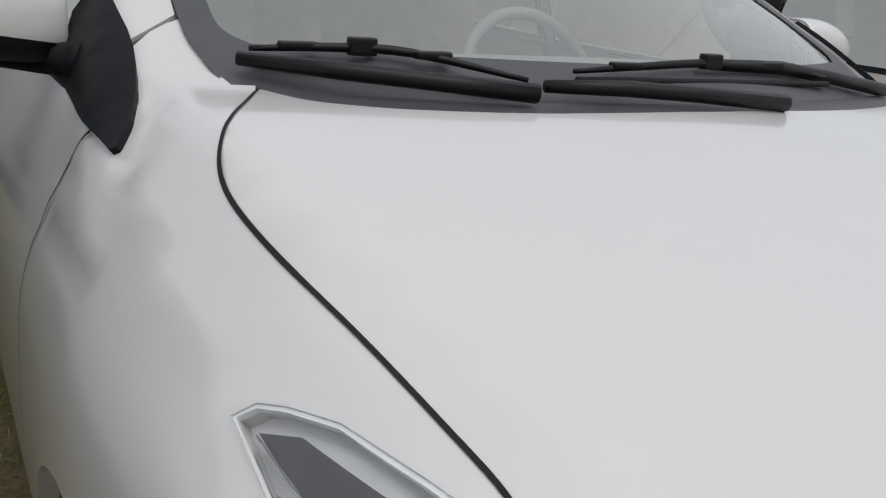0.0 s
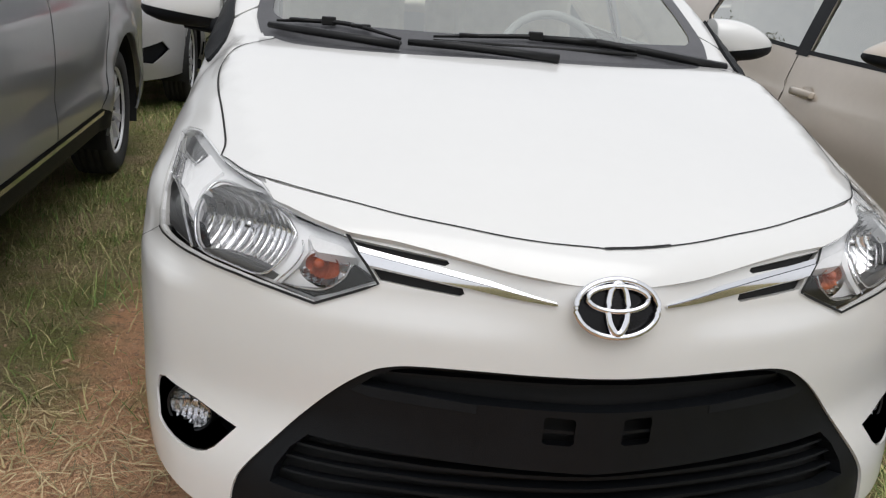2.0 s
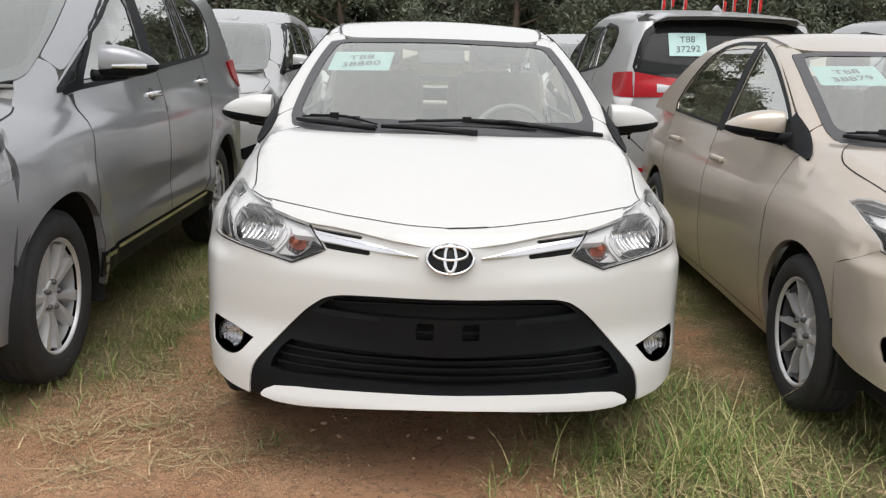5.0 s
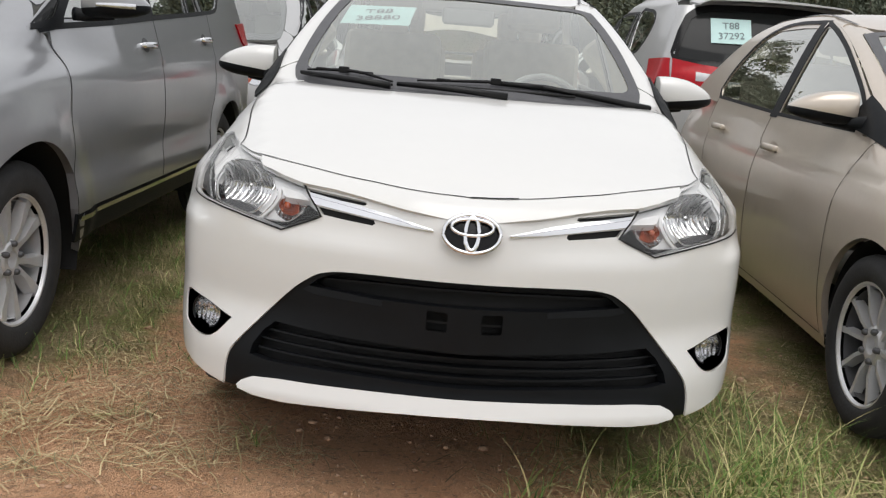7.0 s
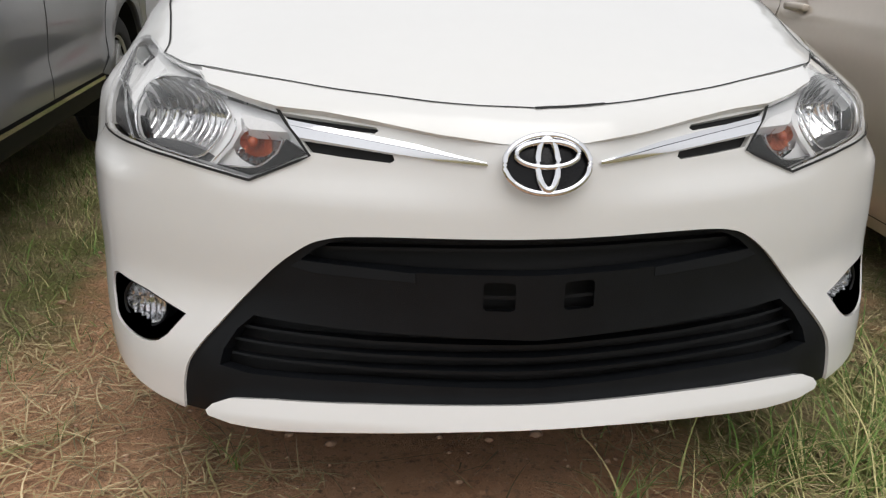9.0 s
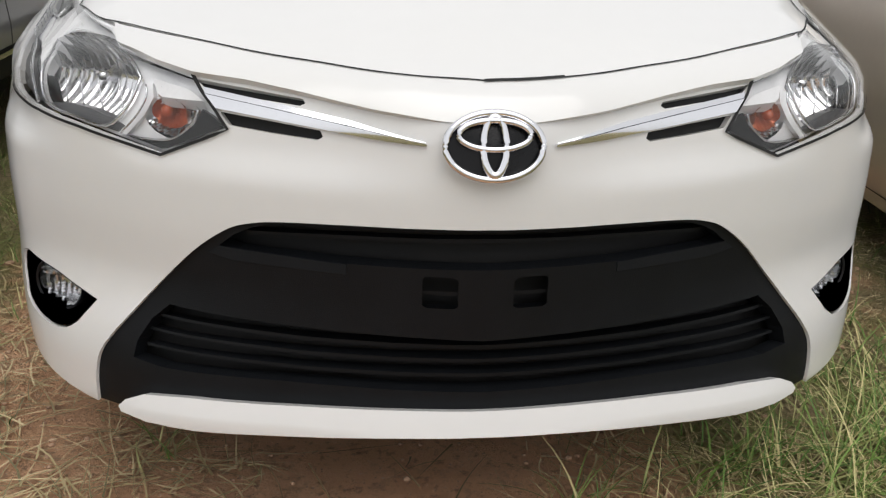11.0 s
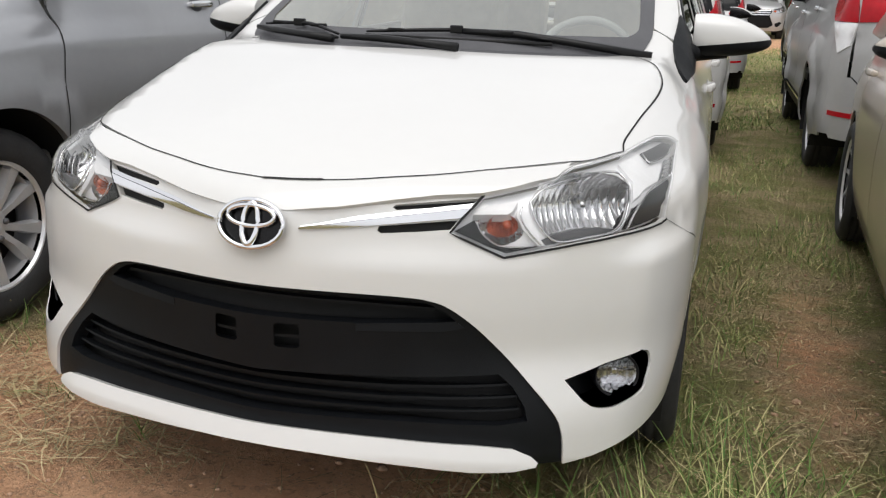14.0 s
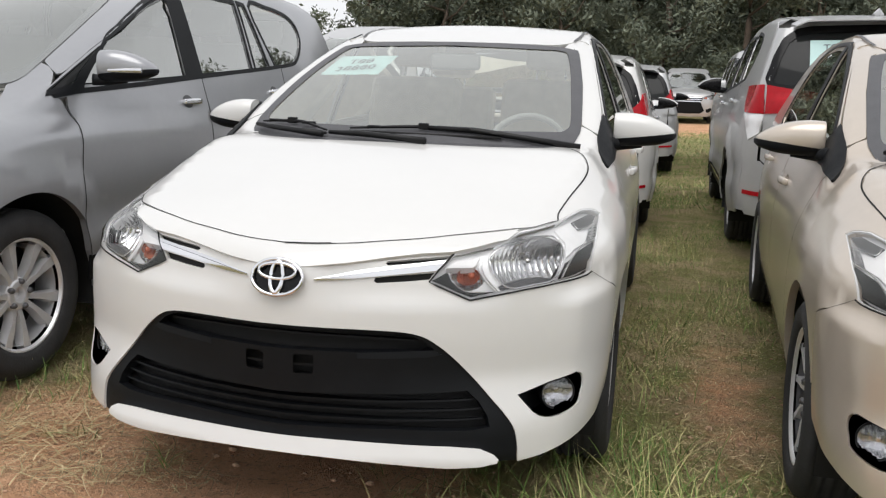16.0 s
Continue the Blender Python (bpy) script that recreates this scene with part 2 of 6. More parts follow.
def mesh_of(name, v, faces, nrm=None, smooth=True):
    me = bpy.data.meshes.new(name)
    me.from_pydata([tuple(p) for p in v], [], [tuple(int(i) for i in f) for f in faces])
    me.update()
    if smooth:
        me.shade_smooth()
        if nrm is not None:
            me.normals_split_custom_set_from_vertices([tuple(n) for n in nrm])
    return me


def mirrored(me):
    m2 = me.copy()
    v = np.empty(len(m2.vertices) * 3)
    m2.vertices.foreach_get("co", v)
    v = v.reshape(-1, 3)
    v[:, 0] *= -1
    faces = [tuple(reversed(p.vertices)) for p in me.polygons]
    cn = np.zeros((len(me.vertices), 3))
    for lp, n in zip(me.loops, me.corner_normals):
        cn[lp.vertex_index] = n.vector
    cn[:, 0] *= -1
    r = mesh_of(me.name, v, faces, cn)
    for mt in me.materials:
        r.materials.append(mt)
    return r


def shell(name, f, way, outer, material, parent, holes=(), step=0.03, lift=0.0, rim=0.012, label="", pair=False, normal_tilt=0.0):
    """A sheet of a body's surface, cut to an outline, with turned-in edges. pair: also its mirror image. lift: a height over the body, or a function of the flat place."""
    q, fs = flat_mesh(outer, holes, step)
    o, d = way(q)
    p = cast(f, o, d)
    n = normals(f, p)
    p = p + n * (lift(q)[:, None] if callable(lift) else lift)
    if normal_tilt:
        # only the normals turn up: light falls as on a leaning face
        n = n + np.array([0, 0, normal_tilt])
        n = n / np.linalg.norm(n, axis=1, keepdims=True)
    # faces outwards
    a, b, c = p[fs[:, 0]], p[fs[:, 1]], p[fs[:, 2]]
    fn = np.cross(b - a, c - a)
    bad = (fn * n[fs].mean(1)).sum(1) < 0
    fs[bad] = fs[bad][:, ::-1]
    verts, nrm, faces = [tuple(x) for x in p], [tuple(x) for x in n], [tuple(x) for x in fs]
    if rim:
        count = {}
        for t in faces:
            for i in range(3):
                e = (t[i], t[(i + 1) % 3])
                count[e] = count.get(e, 0) + 1
        for (i, j) in [e for e in count if (e[1], e[0]) not in count]:
            k = len(verts)
            out = np.cross(p[j] - p[i], n[i])
            ln = np.linalg.norm(out)
            out = out / ln if ln > 1e-9 else n[i]
            verts += [tuple(p[j]), tuple(p[i]), tuple(p[i] - n[i] * rim), tuple(p[j] - n[j] * rim)]
            nrm += [tuple(out)] * 4
            faces.append((k, k + 1, k + 2, k + 3))
    me = mesh_of(name, verts, faces, nrm)
    me.materials.append(material)
    ob = part(name, me, None, parent, label)
    if pair:
        return ob, part(name, mirrored(me), None, parent, label)
    return ob


def seam(name, f, way, line, material, parent, width=0.006, lift=0.0012, step=0.02, pair=False, label=""):
    """A narrow strip that lies on a body's surface along a line."""
    q = np.array(dense(line, step, closed=False))
    tg = np.gradient(q, axis=0)
    tg /= np.maximum(np.linalg.norm(tg, axis=1, keepdims=True), 1e-9)
    sd = np.stack([-tg[:, 1], tg[:, 0]], 1) * width / 2
    rows = []
    for k in (-1, 1):
        o, d = way(q + sd * k)
        p = cast(f, o, d)
        rows.append(p + normals(f, p) * lift)
    n = len(q)
    v = np.concatenate(rows)
    fs = [(i, i + 1, n + i + 1, n + i) for i in range(n - 1)]
    nr = np.concatenate([normals(f, r) for r in rows])
    a = np.cross(v[fs[n // 2][1]] - v[fs[n // 2][0]], v[fs[n // 2][3]] - v[fs[n // 2][0]])
    if (a * nr[n // 2]).sum() < 0:
        fs = [t[::-1] for t in fs]
    me = mesh_of(name, v, fs, nr)
    me.materials.append(material)
    ob = part(name, me, None, parent, label)
    if pair:
        part(name, mirrored(me), None, parent, label)
    return ob


def box(bm, cx, cy, cz, sx, sy, sz, bevel=0.0, m=None):
    r = bmesh.ops.create_cube(bm, size=1, matrix=(m or Matrix()) @ Matrix.Translation((cx, cy, cz)) @ Matrix.Diagonal((sx, sy, sz, 1)))
    if bevel:
        es = list({e for v in r["verts"] for e in v.link_edges})
        bmesh.ops.bevel(bm, geom=es, offset=bevel, segments=3, affect="EDGES", profile=0.6)
    return bm


def lathe(profile, n=48, axis="X"):
    """A turned body: rows of (along the axis, radius)."""
    v, fs = [], []
    for a, r in profile:
        for i in range(n):
            w = 2 * math.pi * i / n
            v.append((a, r * math.cos(w), r * math.sin(w)))
    for j in range(len(profile) - 1):
        for i in range(n):
            k = (i + 1) % n
            fs.append((j * n + i, j * n + k, (j + 1) * n + k, (j + 1) * n + i))
    return v, fs


def tube(bm, pts, r, n=8, closed=False):
    """A round bar along a line of points; r may be a list."""
    pts = [Vector(p) for p in pts]
    rs = r if isinstance(r, (list, tuple)) else [r] * len(pts)
    rings = []
    for i, p in enumerate(pts):
        a = pts[(i - 1) % len(pts)] if (i or closed) else p
        b = pts[(i + 1) % len(pts)] if (i < len(pts) - 1 or closed) else p
        t = (b - a).normalized()
        u = t.cross(Vector((0, 0, 1)))
        u = u.normalized() if u.length > 1e-4 else Vector((1, 0, 0))
        w = u.cross(t)
        rings.append([bm.verts.new(p + (u * math.cos(2 * math.pi * k / n) + w * math.sin(2 * math.pi * k / n)) * rs[i]) for k in range(n)])
    m = len(rings)
    for i in range(m if closed else m - 1):
        for k in range(n):
            bm.faces.new((rings[i][k], rings[i][(k + 1) % n], rings[(i + 1) % m][(k + 1) % n], rings[(i + 1) % m][k]))
    if not closed:
        bm.faces.new(rings[0][::-1])
        bm.faces.new(rings[-1])
    for fc in bm.faces:
        fc.smooth = True
    return bm


# ---- wheels ----
def wheel_data(radius, rim_r, width, spokes, twin):
    """Meshes of a road wheel that faces +x, its hub at the origin: rim, tyre, brake disc, bolts."""
    h = width / 2
    prof = [(-h * 0.75, rim_r - 0.005), (-h * 0.95, rim_r + 0.015), (-h, (radius + rim_r) / 2), (-h * 0.93, radius - 0.025), (-h * 0.8, radius - 0.006)]
    for k in (-0.5, -0.17, 0.17, 0.5):
        c = k * h
        prof += [(c - 0.008, radius), (c - 0.004, radius - 0.007), (c + 0.004, radius - 0.007), (c + 0.008, radius)]
    prof += [(h * 0.8, radius - 0.006), (h * 0.93, radius - 0.025), (h * 0.97, radius - 0.03), (h, (radius + rim_r) / 2), (h * 0.97, rim_r + 0.022), (h * 0.9, rim_r + 0.008), (h * 0.78, rim_r)]
    v, fs = lathe(prof, 72)
    tyre = mesh_of("tyre", v, fs)
    v, fs = lathe([(-h * 0.7, rim_r - 0.010), (h * 0.2, rim_r - 0.018), (h * 0.66, rim_r - 0.020)], 72)
    barrel = mesh_of("rim_barrel", v, fs)
    v, fs = lathe([(h * 0.73, rim_r - 0.010), (h * 0.78, rim_r - 0.007), (h * 0.84, rim_r - 0.003), (h * 0.85, rim_r + 0.003), (h * 0.8, rim_r + 0.007)], 72)
    bm = bmesh.new()
    bv = [bm.verts.new(p) for p in v]
    for t in fs:
        bm.faces.new([bv[i] for i in t])
    face = h * 0.62
    sb = bmesh.new()
    for side in ((-1, 1) if twin else (0,)):
        a = side * (1.05 / spokes if twin else 0)
        wi, wo = (0.0125, 0.025) if twin else (0.0085, 0.0125)
        lean = 0.05 * side if twin else 0.06
        rows = []
        for r, w, x0, x1 in ((0.05, wi * 1.15, face - 0.05, face - 0.012), (rim_r * 0.5, wi, face - 0.04, face + 0.002), (rim_r * 0.8, wo * 0.85, face - 0.03, face + 0.004), (rim_r - 0.003, wo, face - 0.02, face + 0.008)):
            aa = a + lean * (r / rim_r)
            t = Vector((0, -math.sin(aa), math.cos(aa)))
            c = Vector((0, math.cos(aa) * r, math.sin(aa) * r))
            rows.append([sb.verts.new(c + t * s * w * q + Vector((x, 0, 0))) for s, q, x in ((-1, 1.15, x0), (-1, 0.8, x1), (1, 0.8, x1), (1, 1.15, x0))])
        for j in range(3):
            for k in range(3):
                sb.faces.new((rows[j][k], rows[j][k + 1], rows[j + 1][k + 1], rows[j + 1][k]))
    bmesh.ops.recalc_face_normals(sb, faces=sb.faces)
    for fc in sb.faces:
        fc.smooth = True
    spoke = bpy.data.meshes.new("spoke")
    sb.to_mesh(spoke)
    sb.free()
    spoke.set_sharp_from_angle(angle=radians(32))
    hub = bmesh.new()
    cap, cf = lathe([(face - 0.05, 0.075), (face - 0.015, 0.068), (face - 0.004, 0.055), (face - 0.002, 0.034), (face - 0.004, 0.030), (face - 0.03, 0.028), (face - 0.03, 0.001)], 32)
    bv = [hub.verts.new(p) for p in cap]
    for t in cf:
        hub.faces.new([bv[i] for i in t])
    bmesh.ops.recalc_face_normals(hub, faces=hub.faces)
    for fc in hub.faces:
        fc.smooth = True
    hub_cap = bpy.data.meshes.new("hub_cap")
    hub.to_mesh(hub_cap)
    hub.free()
    hub_cap.set_sharp_from_angle(angle=radians(32))
    bmesh.ops.recalc_face_normals(bm, faces=bm.faces)
    for fc in bm.faces:
        fc.smooth = True
    rim = bpy.data.meshes.new("rim")
    bm.to_mesh(rim)
    bm.free()
    rim.set_sharp_from_angle(angle=radians(32))
    v, fs = lathe([(-h * 0.3, 0.02), (-h * 0.3, rim_r - 0.03), (-h * 0.22, rim_r - 0.03), (-h * 0.22, 0.08), (0, 0.07), (0, 0.01)], 40)
    disc = mesh_of("brake_disc", v, fs)
    # added black disc closes the rim and stands for the shade behind the spokes
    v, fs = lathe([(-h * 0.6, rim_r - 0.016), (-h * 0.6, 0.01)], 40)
    shade_disc = mesh_of("wheel_well_shade", v, fs)
    bolt_v, bolt_f = lathe([(face - 0.03, 0.0125), (face + 0.004, 0.0115), (face + 0.010, 0.007), (face + 0.010, 0.001)], 8)
    bolt = mesh_of("wheel_bolt", bolt_v, bolt_f)
    for me, mt in ((tyre, RUBBER), (rim, ALLOY), (disc, LAMP_DARK), (bolt, LAMP_GREY), (shade_disc, GAP), (barrel, ALLOY if twin else LAMP_GREY), (spoke, ALLOY), (hub_cap, ALLOY)):
        me.materials.append(mt)
    return tyre, rim, barrel, disc, bolt, shade_disc, spoke, hub_cap, spokes


def add_wheel(parent, data, x, y, z, turn=0.0, spin=0.0):
    tyre, rim, barrel, disc, bolt, shade_disc, spoke, hub_cap, spokes = data
    rot = 0 if x > 0 else 180
    w = part("wheel", rim, None, parent, "silver alloy wheel", at=pose(x, y, z, 0, 0, rot + turn) @ pose(0, 0, 0, spin, 0, 0))
    part("tyre", tyre, None, w, "black rubber tyre")
    part("rim_barrel", barrel, None, w, "dark inner rim")
    part("brake_disc", disc, None, w)
    part("wheel_shade_disc", shade_disc, None, w)
    part("hub_cap", hub_cap, None, w)
    for i in range(spokes):
        part("spoke", spoke, None, w, at=pose(0, 0, 0, 360 * i / spokes, 0, 0))
    for i in range(5):
        a = 2 * math.pi * (i + 0.5) / 5
        part("wheel_bolt", bolt, None, w, at=Matrix.Translation((0, 0.053 * math.cos(a), 0.053 * math.sin(a))))
    return w


# ---- pieces shared by the cars ----
def loft(name, rows, n=20):
    """A closed skin over oval sections (x, y centre, z centre, half depth, half height)."""
    v, fs = [], []
    for x, yc, zc, hy, hz in rows:
        for i in range(n):
            a = 2 * math.pi * i / n
            c, s = math.cos(a), math.sin(a)
            v.append((x, yc + hy * math.copysign(abs(c) ** 0.8, c), zc + hz * math.copysign(abs(s) ** 0.7, s)))
    for j in range(len(rows) - 1):
        for i in range(n):
            k = (i + 1) % n
            fs.append((j * n + i, j * n + k, (j + 1) * n + k, (j + 1) * n + i))
    fs.append(tuple(range(n))[::-1])
    fs.append(tuple((len(rows) - 1) * n + i for i in range(n)))
    return v, fs


def flip_x(v, fs):
    return [(-x, y, z) for x, y, z in v], [tuple(reversed(t)) for t in fs]


def smooth_part(name, v, fs, mat, parent, label="", sharp=40):
    me = mesh_of(name, v, fs)
    me.set_sharp_from_angle(angle=radians(sharp))
    me.materials.append(mat)
    return part(name, me, None, parent, label)


def spline3(rows, n):
    """A rounded run through rows of numbers."""
    cols = [spline([(i, r[k]) for i, r in enumerate(rows)], n) for k in range(len(rows[0]))]
    return [[c[i][1] for c in cols] for i in range(len(cols[0]))]


def door_mirror(car, paint, x0, x1, y, z, h, foot):
    """A pair of door mirrors: a painted cap on a black base, with a foot on the door."""
    w = x1 - x0
    rows = []
    for k, dy, dz, hy, hz in ((0.0, 0, 0.0, 0.048, 0.93), (0.02, 0, 0.0, 0.056, 1.0), (0.25, 0.004, 0.0, 0.064, 1.02), (0.5, 0.012, -0.003, 0.062, 0.93), (0.7, 0.022, -0.008, 0.056, 0.76), (0.85, 0.032, -0.012, 0.046, 0.54), (0.95, 0.042, -0.016, 0.032, 0.32), (1.0, 0.05, -0.018, 0.014, 0.10)):
        rows.append((x0 + w * k, y + dy, z + dz, hy, h * hz))
    rows = [tuple(r) for r in np.array(spline3(rows, 5))]
    v, fs = loft("mirror", rows, 72)
    rear = ((x0, y + 0.030, z), (-0.05 / w, 1, 0))
    belt = ((x0, y, z - h * 0.55), (-0.42 * h / w, 0, 1))
    front = (rear[0], tuple(-k for k in rear[1]))
    below = (belt[0], tuple(-k for k in belt[1]))

    def cut(*planes):
        bm = bmesh.new()
        bv = [bm.verts.new(p) for p in v]
        for t in fs:
            bm.faces.new([bv[i] for i in t])
        for co, no in planes:
            bmesh.ops.bisect_plane(bm, geom=bm.verts[:] + bm.edges[:] + bm.faces[:], dist=1e-6, plane_co=co, plane_no=no, clear_outer=True)
        bm.verts.index_update()
        r = [tuple(q.co) for q in bm.verts], [tuple(q.index for q in fc.verts) for fc in bm.faces]
        bm.free()
        return r
    cap, low, glass_side = cut(rear, below), cut(rear, belt), cut(front)
    fx, fy, fz = foot
    for s in (1, -1):
        a, b, g = cap, low, glass_side
        if s < 0:
            a, b, g = flip_x(*a), flip_x(*b), flip_x(*g)
        m = smooth_part("door_mirror", *a, paint, car, "painted door mirror on a black base")
        smooth_part("mirror_base", *b, BLACK, m, "black plastic")
        smooth_part("mirror_back", *g, GLOSS_BLACK, m, "dark mirror side")
        bm = bmesh.new()
        tube(bm, [(s * (x0 + w * 0.45), y + 0.01, z - h * 0.85), (s * (x0 + 0.01), y, z - h * 0.95), (s * (fx + 0.01), fy, fz + 0.045)], [0.016, 0.022, 0.026], 10)
        part("mirror_arm", bm, BLACK, m)


def door_handle(car, f, y, z, mat, label):
    """A pair of pull handles on a door, with a cupped recess behind."""
    o, d = from_side(np.array([[y, z]]))
    x = float(cast(f, o, d)[0][0])
    v, fs = loft("door_handle", [(-0.085, 0, 0, 0.006, 0.008), (-0.08, 0.012, 0, 0.012, 0.013), (-0.04, 0.024, 0.002, 0.011, 0.015), (0.03, 0.026, 0.002, 0.011, 0.016), (0.065, 0.02, 0, 0.013, 0.015), (0.085, 0.008, 0, 0.01, 0.011)], 12)
    v = [(x + b, y + a, z + c) for a, b, c in v]
    fs = [tuple(reversed(t)) for t in fs]
    for s in (1, -1):
        h = smooth_part("door_handle", *(((v, fs)) if s > 0 else flip_x(v, fs)), mat, car, label)
    shell("handle_cup", f, from_side, [(y - 0.03 + 0.05 * math.cos(a * 0.35), z + 0.032 * math.sin(a * 0.35)) for a in range(18)], GREY_TRIM if mat is CHROME else mat, car, (), 0.02, lift=0.0015, rim=0, pair=True)


def seat(car, x, y, z, w=0.50, back=0.62, mat=None):
    """A front seat: cushion, back and head-rest on two posts."""
    mat = mat or SEAT
    bm = box(bmesh.new(), x, y - 0.22, z, w, 0.5, 0.16, 0.05)
    s = part("seat", bm, mat, car, "beige fabric seat")
    m = Matrix.Translation((x, y + 0.02, z + 0.06)) @ pose(0, 0, 0, -14, 0, 0)
    bm = box(bmesh.new(), 0, 0, back / 2, w * 0.94, 0.13, back, 0.055, m)
    part("backrest", bm, mat, s)
    bm = box(bmesh.new(), 0, -0.01, back + 0.14, 0.26, 0.10, 0.17, 0.045, m)
    part("headrest", bm, mat, s)
    for k in (-0.07, 0.07):
        part("headrest_post", tube(bmesh.new(), [m @ Vector((k, 0, back - 0.02)), m @ Vector((k, 0, back + 0.08))], 0.006, 6), CHROME, s)
    for fc in s.data.polygons:
        fc.use_smooth = True
    return s


def lettering(name, body, size, m, mat, parent):
    cu = bpy.data.curves.new(name, "FONT")
    cu.body, cu.size, cu.align_x, cu.align_y, cu.extrude = body, size, "CENTER", "CENTER", 0.0004
    tmp = bpy.data.objects.new(name, cu)
    scene.collection.objects.link(tmp)
    me = bpy.data.meshes.new_from_object(tmp)
    bpy.data.objects.remove(tmp)
    bpy.data.curves.remove(cu)
    me.materials.clear()
    me.materials.append(mat)
    return part(name, me, None, parent, at=m)


def badge(car, w, h, m):
    """An oval chrome badge of three linked rings on a black ground."""
    n = 48
    bm = bmesh.new()
    c0 = bm.verts.new((0, -0.003, 0))
    rim = [bm.verts.new(((w / 2 - 0.006) * math.cos(2 * math.pi * i / n), 0.003, (h / 2 - 0.006) * math.sin(2 * math.pi * i / n))) for i in range(n)]
    for i in range(n):
        bm.faces.new((c0, rim[(i + 1) % n], rim[i]))
    bmesh.ops.recalc_face_normals(bm, faces=bm.faces)
    b = part("badge", bm, GLOSS_BLACK, car, "oval chrome badge on black")
    b.matrix_basis = m

    def ring(cx, cz, rx, rz, r, y, top=1.0):
        bm = tube(bmesh.new(), [(cx + rx * math.cos(2 * math.pi * i / n), y, cz + rz * math.sin(2 * math.pi * i / n)) for i in range(n)], [r * (top if math.sin(2 * math.pi * i / n) < -0.5 else 1) for i in range(n)], 10, True)
        part("badge_ring", bm, CHROME, b, "chrome ring")
    ring(0, 0, w / 2 - 0.005, h / 2 - 0.004, 0.0052, -0.004)
    ring(0, 0, w * 0.11, h / 2 - 0.010, 0.0055, -0.006, 1.1)
    ring(0, h * 0.15, w * 0.34, h * 0.20, 0.0047, -0.007)
    return b


def dish(name, centre, axis, rx, rz, depth, mat, parent, flutes=0, label=""):
    """A fluted lamp bowl that opens towards its axis."""
    ax = Vector(axis).normalized()
    q = ax.to_track_quat("-Y", "Z").to_matrix().to_4x4()
    m = Matrix.Translation(centre) @ q
    v, fs = [], []
    nr, na = 12, 56
    for j in range(nr + 1):
        r = 0.12 + 0.88 * j / nr
        for i in range(na):
            a = 2 * math.pi * i / na
            x, z = rx * r * math.cos(a), rz * r * math.copysign(abs(math.sin(a)) ** 0.85, math.sin(a))
            y = depth * (1 - r * r)
            if flutes:
                y += (0.008 if z < 0.15 * rz else 0.003) * abs(((x / rx * flutes) % 2) - 1) * (1 if j else 0)
            v.append(tuple(m @ Vector((x, y, z))))
    for j in range(nr):
        for i in range(na):
            k = (i + 1) % na
            fs.append((j * na + i, j * na + k, (j + 1) * na + k, (j + 1) * na + i))
    fs.append(tuple(range(na)))
    return smooth_part(name, v, fs, mat, parent, label, 14)


def lamp_bowl(name, centre, axis, rx, rz, depth, mat, parent, flutes, label=""):
    """An oval reflector whose lower part is cut into upright hollow flutes."""
    m = Matrix.Translation(centre) @ Vector(axis).normalized().to_track_quat("-Y", "Z").to_matrix().to_4x4()
    v, fs = [], []
    nz, nu = 14, 6
    for k in range(flutes):
        base = len(v)
        for i in range(nu + 1):
            x = -1 + 2 * (k + i / nu) / flutes
            half = math.sqrt(max(1 - abs(x) ** 2.4, 0.0))
            u = 2 * i / nu - 1
            for j in range(nz + 1):
                z = half * (-1 + 2 * j / nz)
                low = min(max((0.25 - z) / 0.25, 0), 1)
                y = depth * (1 - x * x * 0.8 - z * z * 0.9) + (0.001 + 0.006 * low) * (1 - u * u)
                v.append(tuple(m @ Vector((x * rx, y, z * rz))))
        n = nz + 1
        fs += [(base + i * n + j, base + i * n + j + 1, base + (i + 1) * n + j + 1, base + (i + 1) * n + j) for i in range(nu) for j in range(nz)]
    return smooth_part(name, v, fs, mat, parent, label, 40)


# ---- the sedan's form, a metre behind its bumper the middle of the nose's turn ----
SD_PLAN = table([0, 0.1, 0.2, 0.3, 0.4, 0.5, 0.58, 0.66, 0.72, 0.76, 0.79, 0.815, 0.835], [0.0, 0.013, 0.042, 0.071, 0.1, 0.139, 0.179, 0.241, 0.331, 0.407, 0.469, 0.535, 0.60], True)
SD_PLAN_MID = table([0, 0.1, 0.2, 0.3, 0.4, 0.5, 0.58, 0.66, 0.72, 0.76, 0.79, 0.815, 0.835], [0.0, 0.012, 0.034, 0.06, 0.092, 0.135, 0.18, 0.235, 0.288, 0.352, 0.418, 0.49, 0.56], True)
SD_PLAN_LOW = table([0, 0.1, 0.2, 0.3, 0.4, 0.5, 0.58, 0.66, 0.72, 0.76, 0.79, 0.815, 0.835], [0.0, 0.007, 0.022, 0.041, 0.06, 0.09, 0.134, 0.192, 0.255, 0.312, 0.379, 0.458, 0.535], True)
SD_LEAN = table([0.12, 0.22, 0.27, 0.35, 0.45, 0.55, 0.62, 0.68, 0.72, 0.76, 0.79, 0.82, 0.86, 0.92], [0.07, 0.01, -0.015, -0.012, -0.012, -0.012, -0.008, 0.0, 0.007, 0.022, 0.045, 0.08, 0.145, 0.26])
SD_WIDE = table([0.3, 0.5, 0.65, 0.9, 1.3, 2.0, 3.0, 3.6, 4.0, 4.25, 4.41], [0.786, 0.799, 0.806, 0.818, 0.812, 0.800, 0.792, 0.775, 0.742, 0.69, 0.60])
